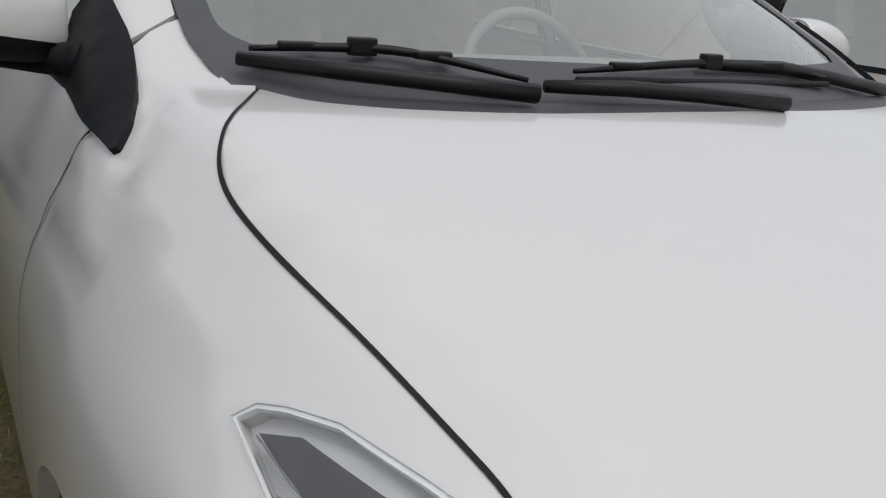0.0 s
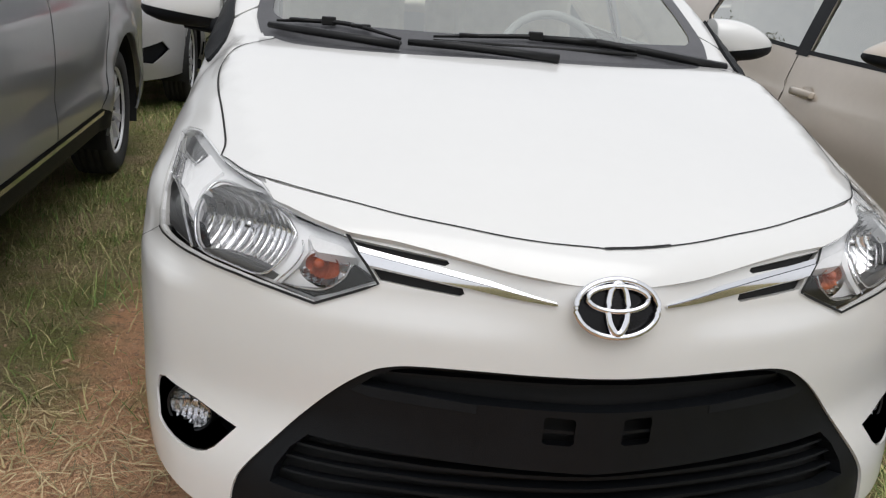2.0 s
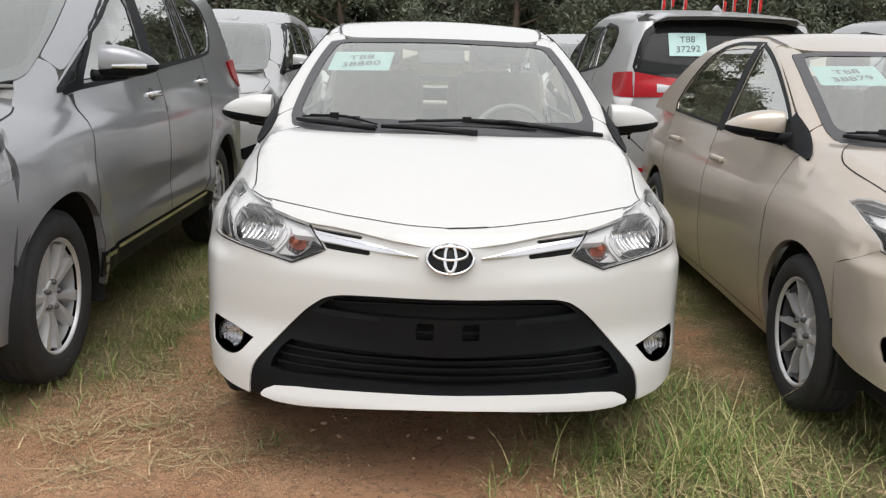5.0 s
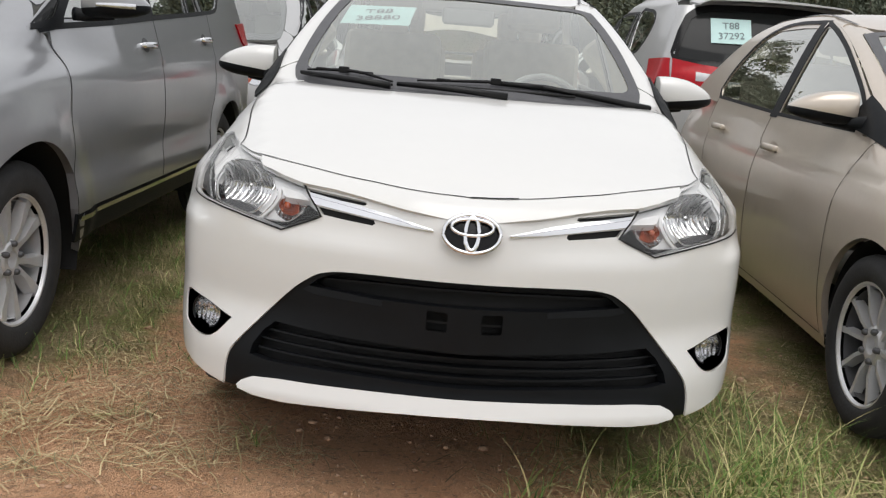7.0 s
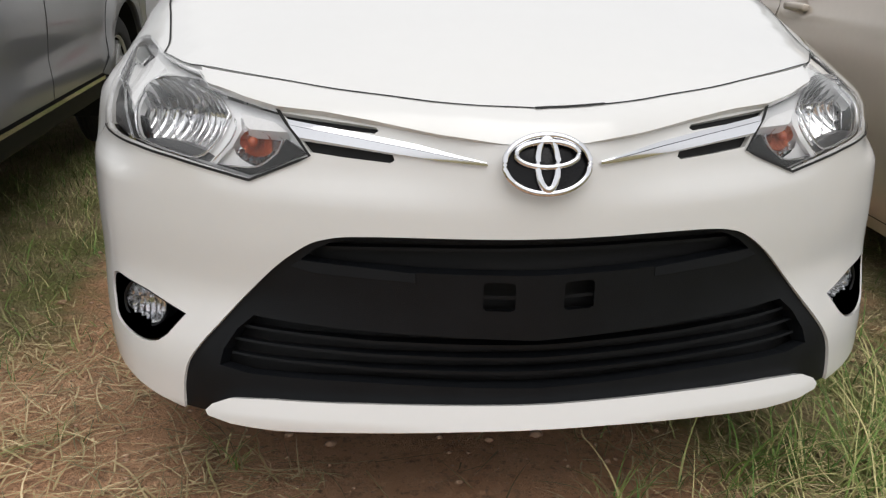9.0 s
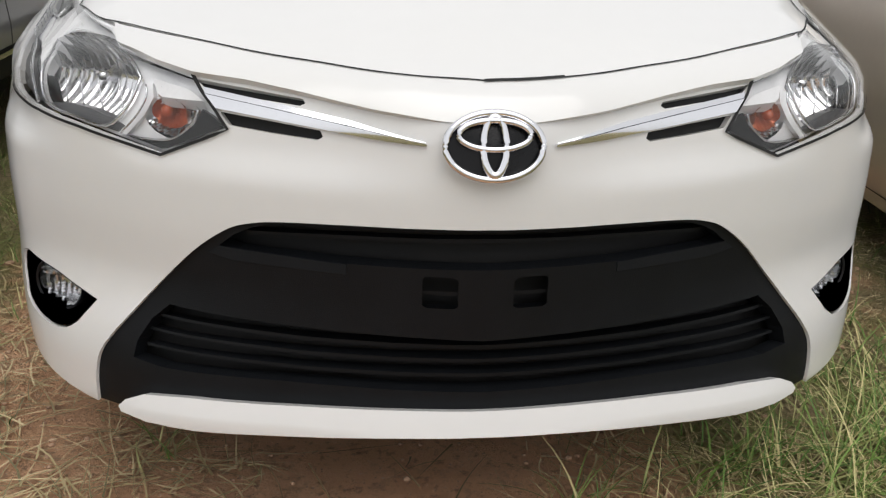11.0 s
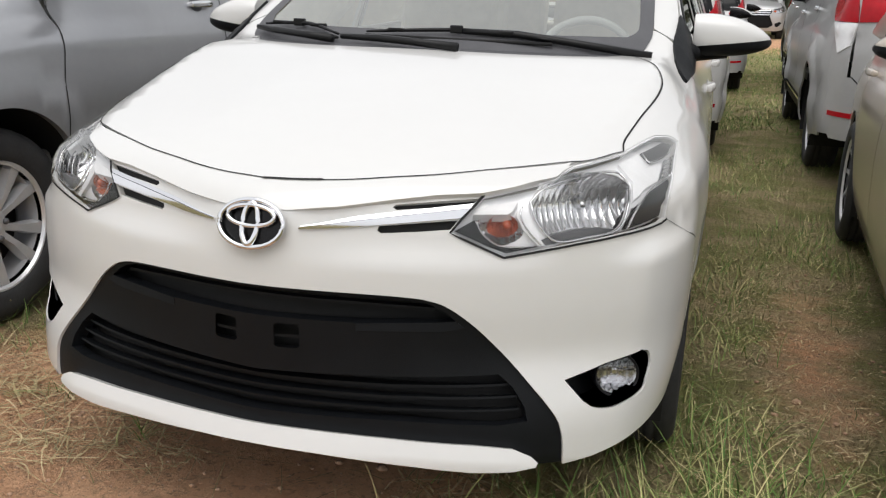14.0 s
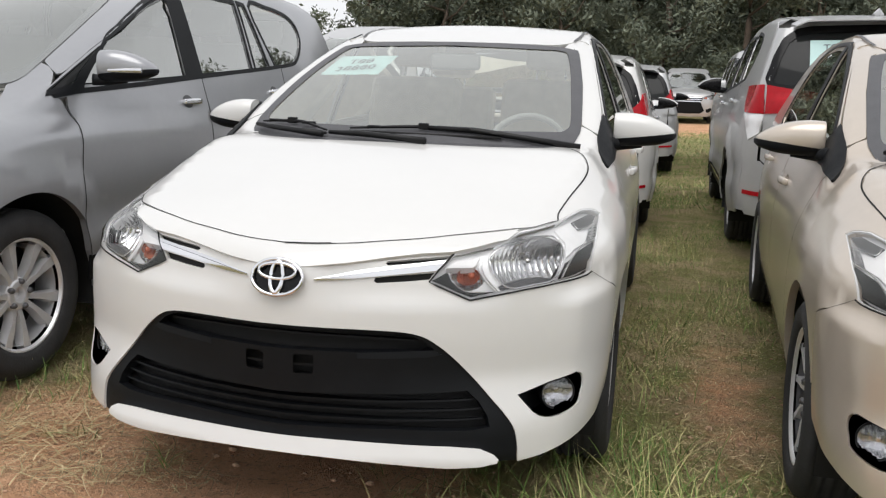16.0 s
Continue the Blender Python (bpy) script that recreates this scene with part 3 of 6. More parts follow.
SD_SIDE = table([0.12, 0.2, 0.3, 0.42, 0.58, 0.7, 0.78, 0.85, 0.92, 1.0], [-0.09, -0.056, -0.025, -0.008, -0.002, -0.006, -0.02, -0.046, -0.082, -0.13])
SD_TOP = table([0.0, 0.06, 0.1, 0.2, 0.4, 0.6, 0.8, 1.0, 1.3, 2.0, 3.2, 3.9, 4.3, 4.41], [0.772, 0.796, 0.808, 0.843, 0.897, 0.94, 0.975, 1.003, 1.012, 1.01, 1.03, 1.07, 1.07, 1.0])
SD_DROP = table([0, 0.2, 0.4, 0.55, 0.63, 0.66, 0.74, 0.79, 0.86], [0, 0.006, 0.022, 0.037, 0.047, 0.053, 0.082, 0.102, 0.16], True)
SD_CREASE = table([0.0, 0.1, 0.25, 0.39, 0.56, 0.73, 0.86, 1.1], [0.42, 0.45, 0.51, 0.548, 0.577, 0.604, 0.622, 0.63])
SD_BACK = table([0, 0.3, 0.6, 0.75, 0.82], [4.41, 4.385, 4.28, 4.12, 3.9])


def sedan_lower(p):
    x, y, z = np.abs(p[:, 0]), p[:, 1], p[:, 2]
    k = np.clip((z - 0.645) / 0.055, 0, 1)
    k = k * k * (3 - 2 * k)
    j = np.clip((z - 0.32) / 0.18, 0, 1)
    j = j * j * (3 - 2 * j)
    plan = SD_PLAN(x) * k + (1 - k) * (SD_PLAN_MID(x) * j + SD_PLAN_LOW(x) * (1 - j))
    front = (plan + SD_LEAN(z) - y) * 0.7
    side = x - SD_WIDE(y) - SD_SIDE(z)
    over = np.maximum(x / 1.035 - SD_CREASE(y), 0)
    ease = np.clip((y - 0.4) / 0.6, 0, 1)
    ease = ease * ease * (3 - 2 * ease)
    late = np.clip((y - 0.42) / 0.5, 0, 1)
    fall = (np.maximum(x - 0.665, 0) * 0.45 + np.maximum(x - 0.735, 0) * 0.7) * late * late * (3 - 2 * late)
    top = z - (SD_TOP(y) - SD_DROP(x) * (1 - 0.7 * ease) - (0.33 + 0.17 * np.clip((y - 0.6) / 0.4, 0, 1)) * over * np.clip((1.6 - y) / 0.4, 0, 1) - fall)
    back = (y - SD_BACK(x) + 0.15 * np.maximum(z - 0.75, 0)) * 0.7
    f = smax(front, side, 0.07)
    f = smax(f, top, 0.018)
    return smax(f, back, 0.08)


SD_ROOF = table([1.0, 1.7, 1.95, 2.2, 2.5, 2.9, 3.2, 3.5, 4.0], [1.16, 1.345, 1.405, 1.452, 1.473, 1.465, 1.44, 1.39, 1.26])
SD_GLASSW = table([0.85, 0.95, 1.1, 1.25, 1.38, 1.46], [0.745, 0.715, 0.665, 0.61, 0.555, 0.50])
SD_SCREEN = table([0.90, 1.0, 1.1, 1.2, 1.3, 1.38, 1.47], [0.82, 0.98, 1.18, 1.41, 1.68, 1.94, 2.3])
SD_REAR = table([0.9, 1.05, 1.2, 1.35, 1.46], [4.12, 4.0, 3.75, 3.45, 3.1])


def sedan_upper(p):
    x, y, z = np.abs(p[:, 0]) / 1.03, p[:, 1], p[:, 2]
    screen = (SD_SCREEN(z) + 0.42 * x * x - y) * 0.4
    roof = z - SD_ROOF(y) + 0.10 * x * x
    side = x - SD_GLASSW(z)
    rear = (y - SD_REAR(z) + 0.3 * x * x) * 0.45
    f = smax(screen, side, 0.03)
    f = smax(f, roof, 0.03)
    return np.maximum(smax(f, rear, 0.04), 0.85 - z)


def sedan_all(p):
    return smin(sedan_lower(p), sedan_upper(p), 0.02)


def on(f, pts):
    """Nose points (x, z) as (x, y, z) on the body."""
    q = np.array(pts, float)
    o, d = from_front(q)
    return [tuple(r) for r in cast(f, o, d)]


WHEEL_SEDAN = wheel_data(0.30, 0.205, 0.185, 10, False)

HOOD_EDGE = [(0, 0.061, 0.795), (0.109, 0.079, 0.795), (0.22, 0.118, 0.799), (0.37, 0.182, 0.808), (0.55, 0.297, 0.822), (0.635, 0.430, 0.843)]
HOOD_GAP = [(0.635, 0.43, 0.837), (0.631, 0.47, 0.85), (0.638, 0.531, 0.865), (0.652, 0.628, 0.885), (0.667, 0.722, 0.905), (0.675, 0.808, 0.922), (0.674, 0.865, 0.937), (0.662, 0.911, 0.953), (0.634, 0.966, 0.964), (0.602, 1.02, 0.97), (0.562, 1.09, 0.975)]
LIGHT_TOP = [(0.739, 0.385, 0.743), (0.74, 0.426, 0.768), (0.74, 0.494, 0.789), (0.738, 0.545, 0.805), (0.737, 0.598, 0.821), (0.735, 0.652, 0.835), (0.721, 0.643, 0.846), (0.707, 0.622, 0.851), (0.686, 0.581, 0.855), (0.661, 0.507, 0.848), (0.635, 0.435, 0.839), (0.553, 0.288, 0.827), (0.54, 0.255, 0.82), (0.53, 0.23, 0.811), (0.508, 0.208, 0.806), (0.47, 0.179, 0.797), (0.412, 0.143, 0.783), (0.383, 0.11, 0.746), (0.361, 0.095, 0.716)]
LIGHT_LOW = [(0.361, 0.095, 0.716), (0.46, 0.119, 0.672), (0.524, 0.15, 0.684), (0.589, 0.186, 0.696), (0.66, 0.245, 0.706), (0.711, 0.32, 0.709), (0.728, 0.35, 0.712), (0.737, 0.371, 0.718)]
GRILLE_HALF = [(0.0, 0.602), (0.193, 0.598), (0.294, 0.594), (0.34, 0.587), (0.374, 0.573), (0.42, 0.537), (0.471, 0.483), (0.522, 0.427), (0.561, 0.383), (0.585, 0.347), (0.595, 0.305), (0.597, 0.258)]
LIP_TOP = [(0.0, 0.318), (0.122, 0.317), (0.325, 0.312), (0.436, 0.312), (0.505, 0.306), (0.536, 0.289), (0.549, 0.274)]
LIP_LOW = [(0.546, 0.266), (0.507, 0.26), (0.432, 0.257), (0.284, 0.262), (0.123, 0.27), (0.0, 0.273)]


def wide(pts, k=1.03):
    """An outline drawn out sideways."""
    return [(p[0] * k,) + tuple(p[1:]) for p in pts]


def uv(pts):
    return corner(on(sedan_lower, pts))


def nose(name, pts, mat, parent, label="", lift=0.0, rim=0.012, step=0.03, normal_tilt=0.0, holes=()):
    """A piece of the nose with a mirror twin, from (x, z) points of its outline."""
    q = uv(pts)
    for s in (1, -1):
        ob = shell(name, sedan_lower, from_corner, [(s * a, b) for a, b in q], mat, parent, holes, step, lift, rim, label, normal_tilt=normal_tilt)
    return ob


def build_sedan(label):
    car = new("sedan_car")
    tagged(car, label, "car")
    f, lo, up = sedan_all, sedan_lower, sedan_upper
    P = PAINT_WHITE
    # hood
    rear = [(0, 0.918), (0.206, 0.924), (0.314, 0.936), (0.419, 0.960), (0.48, 0.984), (0.53, 1.022), (0.562, 1.09)]
    edge = spline([(x, y) for x, y, z in HOOD_EDGE])
    gap = spline([(x, y) for x, y, z in HOOD_GAP])
    half = edge[:-1] + gap[:-1] + spline(rear)[::-1]
    shell("hood", lo, from_top, both(half), P, car, step=0.03, label="painted bonnet")
    # dark strips on the skin paint the shade of the bonnet gaps
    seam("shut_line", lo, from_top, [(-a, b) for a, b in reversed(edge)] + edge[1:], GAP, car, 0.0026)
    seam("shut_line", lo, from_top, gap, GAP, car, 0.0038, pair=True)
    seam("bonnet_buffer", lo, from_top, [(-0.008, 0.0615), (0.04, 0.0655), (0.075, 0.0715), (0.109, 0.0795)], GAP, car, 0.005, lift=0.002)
    shell("cowl", lo, from_top, both(spline(rear) + [(0.62, 1.14), (0.60, 1.25), (0.3, 1.16), (0, 1.12)]), GREY_TRIM, car, (), 0.04, lift=-0.003, rim=0, label="dark grey cowl panel below the windscreen")
    # bumper
    rim_e = cast(lo, *from_top(np.array([(x, y) for x, y, z in HOOD_EDGE[:5]])))
    he, lt, ll = corner([tuple(q) for q in rim_e]), corner(LIGHT_TOP), corner(LIGHT_LOW)
    strip = corner(LIGHT_TOP[11:])
    arch_f = [(0.95 * math.atan2(0.805, 1 - y), z) for y, z in ((0.56, 0.636), (0.535, 0.55), (0.522, 0.46), (0.516, 0.40), (0.512, 0.352))]
    low = corner([(0.785, 0.462, 0.335), (0.773, 0.416, 0.320), (0.751, 0.335, 0.308), (0.714, 0.245, 0.289), (0.642, 0.178, 0.268)]) + uv(spline(GRILLE_HALF, 4))[::-1]
    join = cast(lo, *from_corner(np.array(corner([(0.737, 0.371, 0.718), (0.765, 0.47, 0.672), (0.797, 0.555, 0.636)]))))
    rim3 = cast(lo, *from_corner(np.array(corner(LIGHT_TOP[:10]))))
    bump = spline(he) + strip[1:] + ll[1:] + [corner([join[1]])[0], corner([join[2]])[0]] + arch_f[1:] + low
    grille = both(uv(spline(GRILLE_HALF, 4) + [(0.3, 0.266), (0, 0.266)]))
    fog = corner([(0.585, 0.156, 0.427), (0.652, 0.22, 0.451)]) + spline(corner([(0.711, 0.284, 0.465), (0.727, 0.3, 0.456), (0.734, 0.302, 0.43), (0.733, 0.285, 0.402), (0.73, 0.275, 0.383), (0.711, 0.245, 0.370), (0.675, 0.208, 0.362), (0.644, 0.180, 0.368), (0.621, 0.168, 0.384)]), 3)
    fogl = [(-a, b) for a, b in fog]
    slot_u = uv(wide([(0.400, 0.778), (0.328, 0.771), (0.252, 0.763), (0.248, 0.758), (0.255, 0.754), (0.328, 0.760), (0.386, 0.768)], 1.02))
    slot_d = uv(wide([(0.366, 0.739), (0.300, 0.732), (0.228, 0.724), (0.225, 0.716), (0.232, 0.711), (0.300, 0.716), (0.354, 0.722)], 1.02))
    slots = [slot_u, slot_d] + [[(-a, b) for a, b in s] for s in (slot_u, slot_d)]
    bumper = shell("front_bumper", lo, from_corner, both(bump), P, car, [fog, fogl] + slots, 0.014, label="painted front bumper")
    under = corner([(0.5515, 0.288, 0.8265), (0.54, 0.256, 0.8195), (0.53, 0.231, 0.8105), (0.508, 0.208, 0.805), (0.486, 0.191, 0.799)]) + uv([(0.462, 0.7915), (0.408, 0.7815), (0.335, 0.777), (0.257, 0.768), (0.16, 0.755), (0.07, 0.747), (0, 0.745)])
    brow = [(a, b - 0.0045) for a, b in spline(he)]
    top_a, low_a = np.array(sorted(brow)), np.array(sorted(under))

    def overhang(q):
        a = np.abs(q[:, 0])
        t, b = np.interp(a, top_a[:, 0], top_a[:, 1]), np.interp(a, low_a[:, 0], low_a[:, 1])
        return 0.0012 + 0.0115 * np.clip((t - q[:, 1]) / np.maximum(t - b, 0.006), 0, 1) ** 0.8 * np.clip((0.60 - a) / 0.12, 0.1, 1) * np.clip((a - 0.055) / 0.06, 0.05, 1)
    shell("bumper_strip", lo, from_corner, both(brow + under), P, bumper, (), 0.012, lift=overhang, rim=0.014, label="painted strip over the chrome bars", normal_tilt=0.2)
    # black sheets paint the darkness inside the slots
    for s in slots:
        shell("slot_back", lo, from_corner, s, GAP, bumper, (), 0.03, lift=-0.012, rim=0)
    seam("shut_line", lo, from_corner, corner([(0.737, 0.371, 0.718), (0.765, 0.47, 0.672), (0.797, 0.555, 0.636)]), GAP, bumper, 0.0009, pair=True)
    # black centre
    up_open = both(uv(spline([(0, 0.597), (0.19, 0.593), (0.29, 0.589), (0.33, 0.582), (0.36, 0.568)], 4) + [(0.385, 0.547), (0.36, 0.541), (0.20, 0.537), (0, 0.538)]))
    lo_open = both(uv([(0, 0.428), (0.19, 0.430), (0.32, 0.434), (0.468, 0.443), (0.497, 0.418), (0.522, 0.382), (0.530, 0.354), (0.48, 0.347), (0.3, 0.344), (0, 0.340)]))
    behind = both(uv([(0, 0.530), (0.12, 0.530), (0.12, 0.470), (0, 0.470)]))
    surround = shell("grille_surround", lo, from_corner, grille, BLACK, bumper, (up_open, lo_open, behind), 0.03, lift=-0.006, rim=0.03, label="black plastic lower grille surround")
    # chamfer normals turned up so that it takes on sky brightness
    nose("grille_chamfer", [(0.20, 0.5365), (0.385, 0.5465), (0.402, 0.534), (0.365, 0.526), (0.20, 0.521)], BLACK, bumper, lift=-0.0048, rim=0.004, normal_tilt=0.14)
    # black backing puts in the shade behind the grille
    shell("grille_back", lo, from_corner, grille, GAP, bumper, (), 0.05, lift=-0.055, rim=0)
    holes = [uv([(s * 0.041, 0.482), (s * 0.041, 0.522), (s * 0.047, 0.527), (s * 0.088, 0.527), (s * 0.092, 0.522), (s * 0.092, 0.482), (s * 0.086, 0.478), (s * 0.047, 0.478)]) for s in (1, -1)]
    shell("plate_panel", lo, from_corner, both(uv([(0, 0.540), (0.197, 0.538), (0.199, 0.432), (0, 0.427)])), BLACK, bumper, holes, 0.03, lift=-0.005, rim=0.0, label="black blank plate mount with two square holes")
    for s in (1, -1):
        shell("plate_tab", lo, from_corner, uv([(s * 0.041, 0.497), (s * 0.092, 0.497), (s * 0.092, 0.503), (s * 0.041, 0.503)]), BLACK, bumper, (), 0.03, lift=-0.010, rim=0)
        # black sheet paints the dark depth of the square hole
        shell("plate_recess", lo, from_corner, uv([(s * 0.035, 0.47), (s * 0.1, 0.47), (s * 0.1, 0.53), (s * 0.035, 0.53)]), GAP, bumper, (), 0.03, lift=-0.05, rim=0)
    # lip brightened through its normals, the sheet keeps its slope
    shell("bumper_lip", lo, from_corner, both(uv(LIP_TOP) + uv(LIP_LOW)), P, bumper, (), 0.025, lift=0.012, rim=0.04, label="painted lower bumper lip", normal_tilt=0.35)
    shell("grille_slat", lo, from_corner, both(uv([(0, 0.582), (0.2, 0.576), (0.35, 0.569), (0.35, 0.563), (0.2, 0.570), (0, 0.576)])), BLACK, bumper, (), 0.04, lift=-0.022, rim=0.02)
    for z in (0.364, 0.389, 0.412):
        shell("grille_slat", lo, from_corner, both(uv([(0, z), (0.27, z + 0.001), (0.515, z + 0.014), (0.515, z + 0.010), (0.27, z - 0.005), (0, z - 0.006)])), BLACK, bumper, (), 0.04, lift=-0.020, rim=0.025)
    # fog lamps
    for s in (1, -1):
        shell("fog_lamp_bezel", lo, from_corner, grow([(s * a, b) for a, b in fog], -0.0035), BLACK, bumper, (), 0.02, lift=-0.105, rim=-0.102, label="black fog lamp recess")
        ax = (0.40 * s, -0.91, 0.05)
        dish("fog_lamp", (s * 0.675, 0.268, 0.405), ax, 0.042, 0.041, 0.016, SATIN, bumper, 7, "round clear fog lamp")
        v, fs = lathe([(-0.03, 0.0475), (0.006, 0.0475), (0.008, 0.0455), (0.006, 0.0425)], 32)
        q = Vector(ax).to_track_quat("X", "Z").to_matrix()
        smooth_part("fog_lamp_ring", [tuple(q @ Vector(p) + Vector((s * 0.674, 0.271, 0.405))) for p in v], fs, LAMP_DARK, bumper)
        v, fs = lathe([(0.006, 0.043), (0.011, 0.030), (0.014, 0.001)], 32)
        smooth_part("fog_lens", [tuple(q @ Vector(p) + Vector((s * 0.674, 0.271, 0.405))) for p in v], fs, LENS, bumper).visible_shadow = False
    # chrome bars and badge
    nose("chrome_bar", wide([(0.086, 0.7175), (0.186, 0.7325), (0.271, 0.7445), (0.381, 0.7595), (0.366, 0.7425), (0.271, 0.7315), (0.159, 0.719), (0.086, 0.7145)], 1.03), CHROME, bumper, "tapered chrome bar", lift=0.006, rim=0.012, step=0.02, normal_tilt=-0.12)
    nose("bar_top_facet", wide([(0.088, 0.7195), (0.186, 0.7405), (0.271, 0.753), (0.384, 0.768), (0.3815, 0.7605), (0.271, 0.7455), (0.186, 0.7335), (0.088, 0.7185)], 1.03), CHROME, bumper, "upper chrome facet", lift=0.004, rim=0.010, step=0.02, normal_tilt=0.5)
    badge(car, 0.143, 0.098, Matrix.Translation((0, -0.003, 0.720)) @ pose(0, 0, 0, -19, 0, 0))
    # headlights
    lamp = lt + ll[1:]
    for s in (1, -1):
        def piece(name, pts, mat, lift, label="", rim=0.0, step=0.025, normal_tilt=0.0):
            return shell(name, lo, from_corner, [(s * a, b) for a, b in corner(on(lo, wide(pts)))], mat, hl, (), step, lift, rim, label, normal_tilt=normal_tilt)
        ring = wide([(0.483, 0.777), (0.501, 0.800), (0.54, 0.814), (0.594, 0.820), (0.628, 0.812), (0.652, 0.783), (0.656, 0.74), (0.642, 0.714), (0.596, 0.706), (0.539, 0.700), (0.504, 0.733)])
        bowl = [(s * a, b) for a, b in corner(on(lo, spline(ring + [ring[0]], 4)[:-1]))]
        small = [(s * a, b) for a, b in corner(on(lo, [(0.447 + 0.049 * math.cos(k * 0.393), 0.720 + 0.028 * math.sin(k * 0.393)) for k in range(16)]))]
        hl = shell("headlight", lo, from_corner, [(s * a, b) for a, b in lamp], LAMP_SILVER, car, (bowl, small), 0.03, lift=-0.022, rim=0, label="clear headlight with chrome reflector and orange indicator")
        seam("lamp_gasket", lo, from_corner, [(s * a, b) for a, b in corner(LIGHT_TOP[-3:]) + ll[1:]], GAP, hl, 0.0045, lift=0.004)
        shell("lens", lo, from_corner, [(s * a, b) for a, b in lamp], LENS, hl, (), 0.025, lift=0.003, rim=0.0).visible_shadow = False
        shell("lens_edge", lo, from_corner, [(s * a, b) for a, b in lamp], LAMP_SILVER, hl, (grow([(s * a, b) for a, b in lamp], -0.0022),), 0.03, lift=-0.002, rim=0.006)
        lamp_bowl("reflector", (s * 0.585, 0.268, 0.752), (0.60 * s, -0.79, 0.12), 0.120, 0.065, 0.060, REFLECTOR, hl, 15, "fluted chrome reflector bowl")
        bm = bmesh.new()
        tube(bm, [(s * 0.563, 0.32, 0.745), (s * 0.578, 0.29, 0.748)], [0.012, 0.006], 12)
        part("bulb", bm, SATIN, hl)
        # frame round the bowl
        rp = np.array(on(lo, spline(ring + [ring[0]], 4)[:-1]))
        rp = rp - normals(lo, rp) * 0.014
        bm = bmesh.new()
        tube(bm, [(s * a, b, c) for a, b, c in rp], 0.003, 6, True)
        part("reflector_frame", bm, CHROME, hl)
        # strip's sky reflection is put in as near-white with upturned normals
        piece("chrome_bar", [(0.387, 0.751), (0.408, 0.766), (0.461, 0.776), (0.454, 0.757), (0.447, 0.752)], LAMP_SILVER, -0.006, "chrome strip", 0.02, normal_tilt=1.0)
        dish("indicator_bowl", (s * 0.447, 0.150, 0.720), (0.45 * s, -0.88, 0.05), 0.052, 0.030, 0.026, REFLECTOR, hl, 9, "clear faceted indicator bowl")
        # extra dish whose own colour is the bulb's reflection in the clear bowl
        dish("indicator_reflection", (s * 0.450, 0.144, 0.726), (0.45 * s, -0.88, 0.05), 0.030, 0.022, 0.020, AMBER, hl, 7, "faceted dish in the orange of the bulb reflection")
        bm = bmesh.new()
        bmesh.ops.create_uvsphere(bm, u_segments=16, v_segments=10, radius=0.009, matrix=Matrix.Translation((s * 0.455, 0.156, 0.727)))
        for fc in bm.faces:
            fc.smooth = True
        part("indicator_bulb", bm, ORANGE, hl, "orange bulb")
        piece("inner_bezel", [(0.358, 0.719), (0.391, 0.741), (0.404, 0.717), (0.434, 0.694), (0.483, 0.690), (0.506, 0.691), (0.452, 0.680), (0.418, 0.692)], LAMP_DARK, -0.010, rim=0.03)
        piece("bowl_edge", [(0.464, 0.772), (0.463, 0.75), (0.478, 0.723), (0.506, 0.692), (0.519, 0.693), (0.496, 0.716), (0.481, 0.743), (0.475, 0.767)], LAMP_SILVER, -0.012, rim=0.03)
        piece("lamp_floor", [(0.513, 0.702), (0.532, 0.712), (0.57, 0.722), (0.608, 0.724), (0.647, 0.714), (0.609, 0.707), (0.572, 0.700), (0.521, 0.692)], LAMP_GREY, -0.020, rim=0.02)
        # sky brightness put in by near-white colour and upturned normals
        piece("upper_reflector", [(0.617, 0.827), (0.648, 0.837), (0.665, 0.83), (0.675, 0.815), (0.698, 0.815), (0.697, 0.79), (0.676, 0.784), (0.662, 0.771), (0.652, 0.799)], LAMP_SILVER, -0.014, "upper reflector, sky brightness put in", 0.03, normal_tilt=0.9)
        piece("grey_insert", [(0.652, 0.835), (0.688, 0.844), (0.707, 0.836), (0.701, 0.823), (0.671, 0.819)], LAMP_GREY, -0.010, rim=0.01)
        piece("side_marker", [(0.699, 0.816), (0.713, 0.819), (0.715, 0.792), (0.698, 0.788)], CHROME, -0.012, "ribbed clear side marker", 0.01)
        piece("lower_bezel", [(0.716, 0.789), (0.715, 0.722), (0.686, 0.715), (0.657, 0.711), (0.67, 0.755), (0.681, 0.777)], LAMP_DARK, -0.016, rim=0.03)

        def wire(name, pts, r, depth, mat=CHROME):
            q = np.array(on(lo, wide(spline(pts, 4))))
            q = q - normals(lo, q) * depth
            part(name, tube(bmesh.new(), [(s * a, b, c) for a, b, c in q], r, 6), mat, hl)
        wire("chrome_edge", [(0.714, 0.790), (0.697, 0.786), (0.681, 0.776), (0.67, 0.752), (0.656, 0.713)], 0.0026, 0.007)
        wire("chrome_edge", [(0.714, 0.826), (0.715, 0.808), (0.716, 0.79)], 0.0016, 0.005)
        wire("chrome_edge", [(0.655, 0.832), (0.672, 0.817), (0.700, 0.821), (0.708, 0.834)], 0.0014, 0.006)
        wire("chrome_edge", [(0.394, 0.741), (0.406, 0.717), (0.437, 0.694), (0.482, 0.691)], 0.0016, 0.006)
        wire("chrome_edge", [(0.470, 0.766), (0.469, 0.75), (0.484, 0.723), (0.510, 0.694)], 0.0016, 0.004)
        for k in range(5):
            z = 0.793 + k * 0.0055
            wire("marker_rib", [(0.700, z), (0.713, z + 0.002)], 0.0012, 0.007, SATIN)
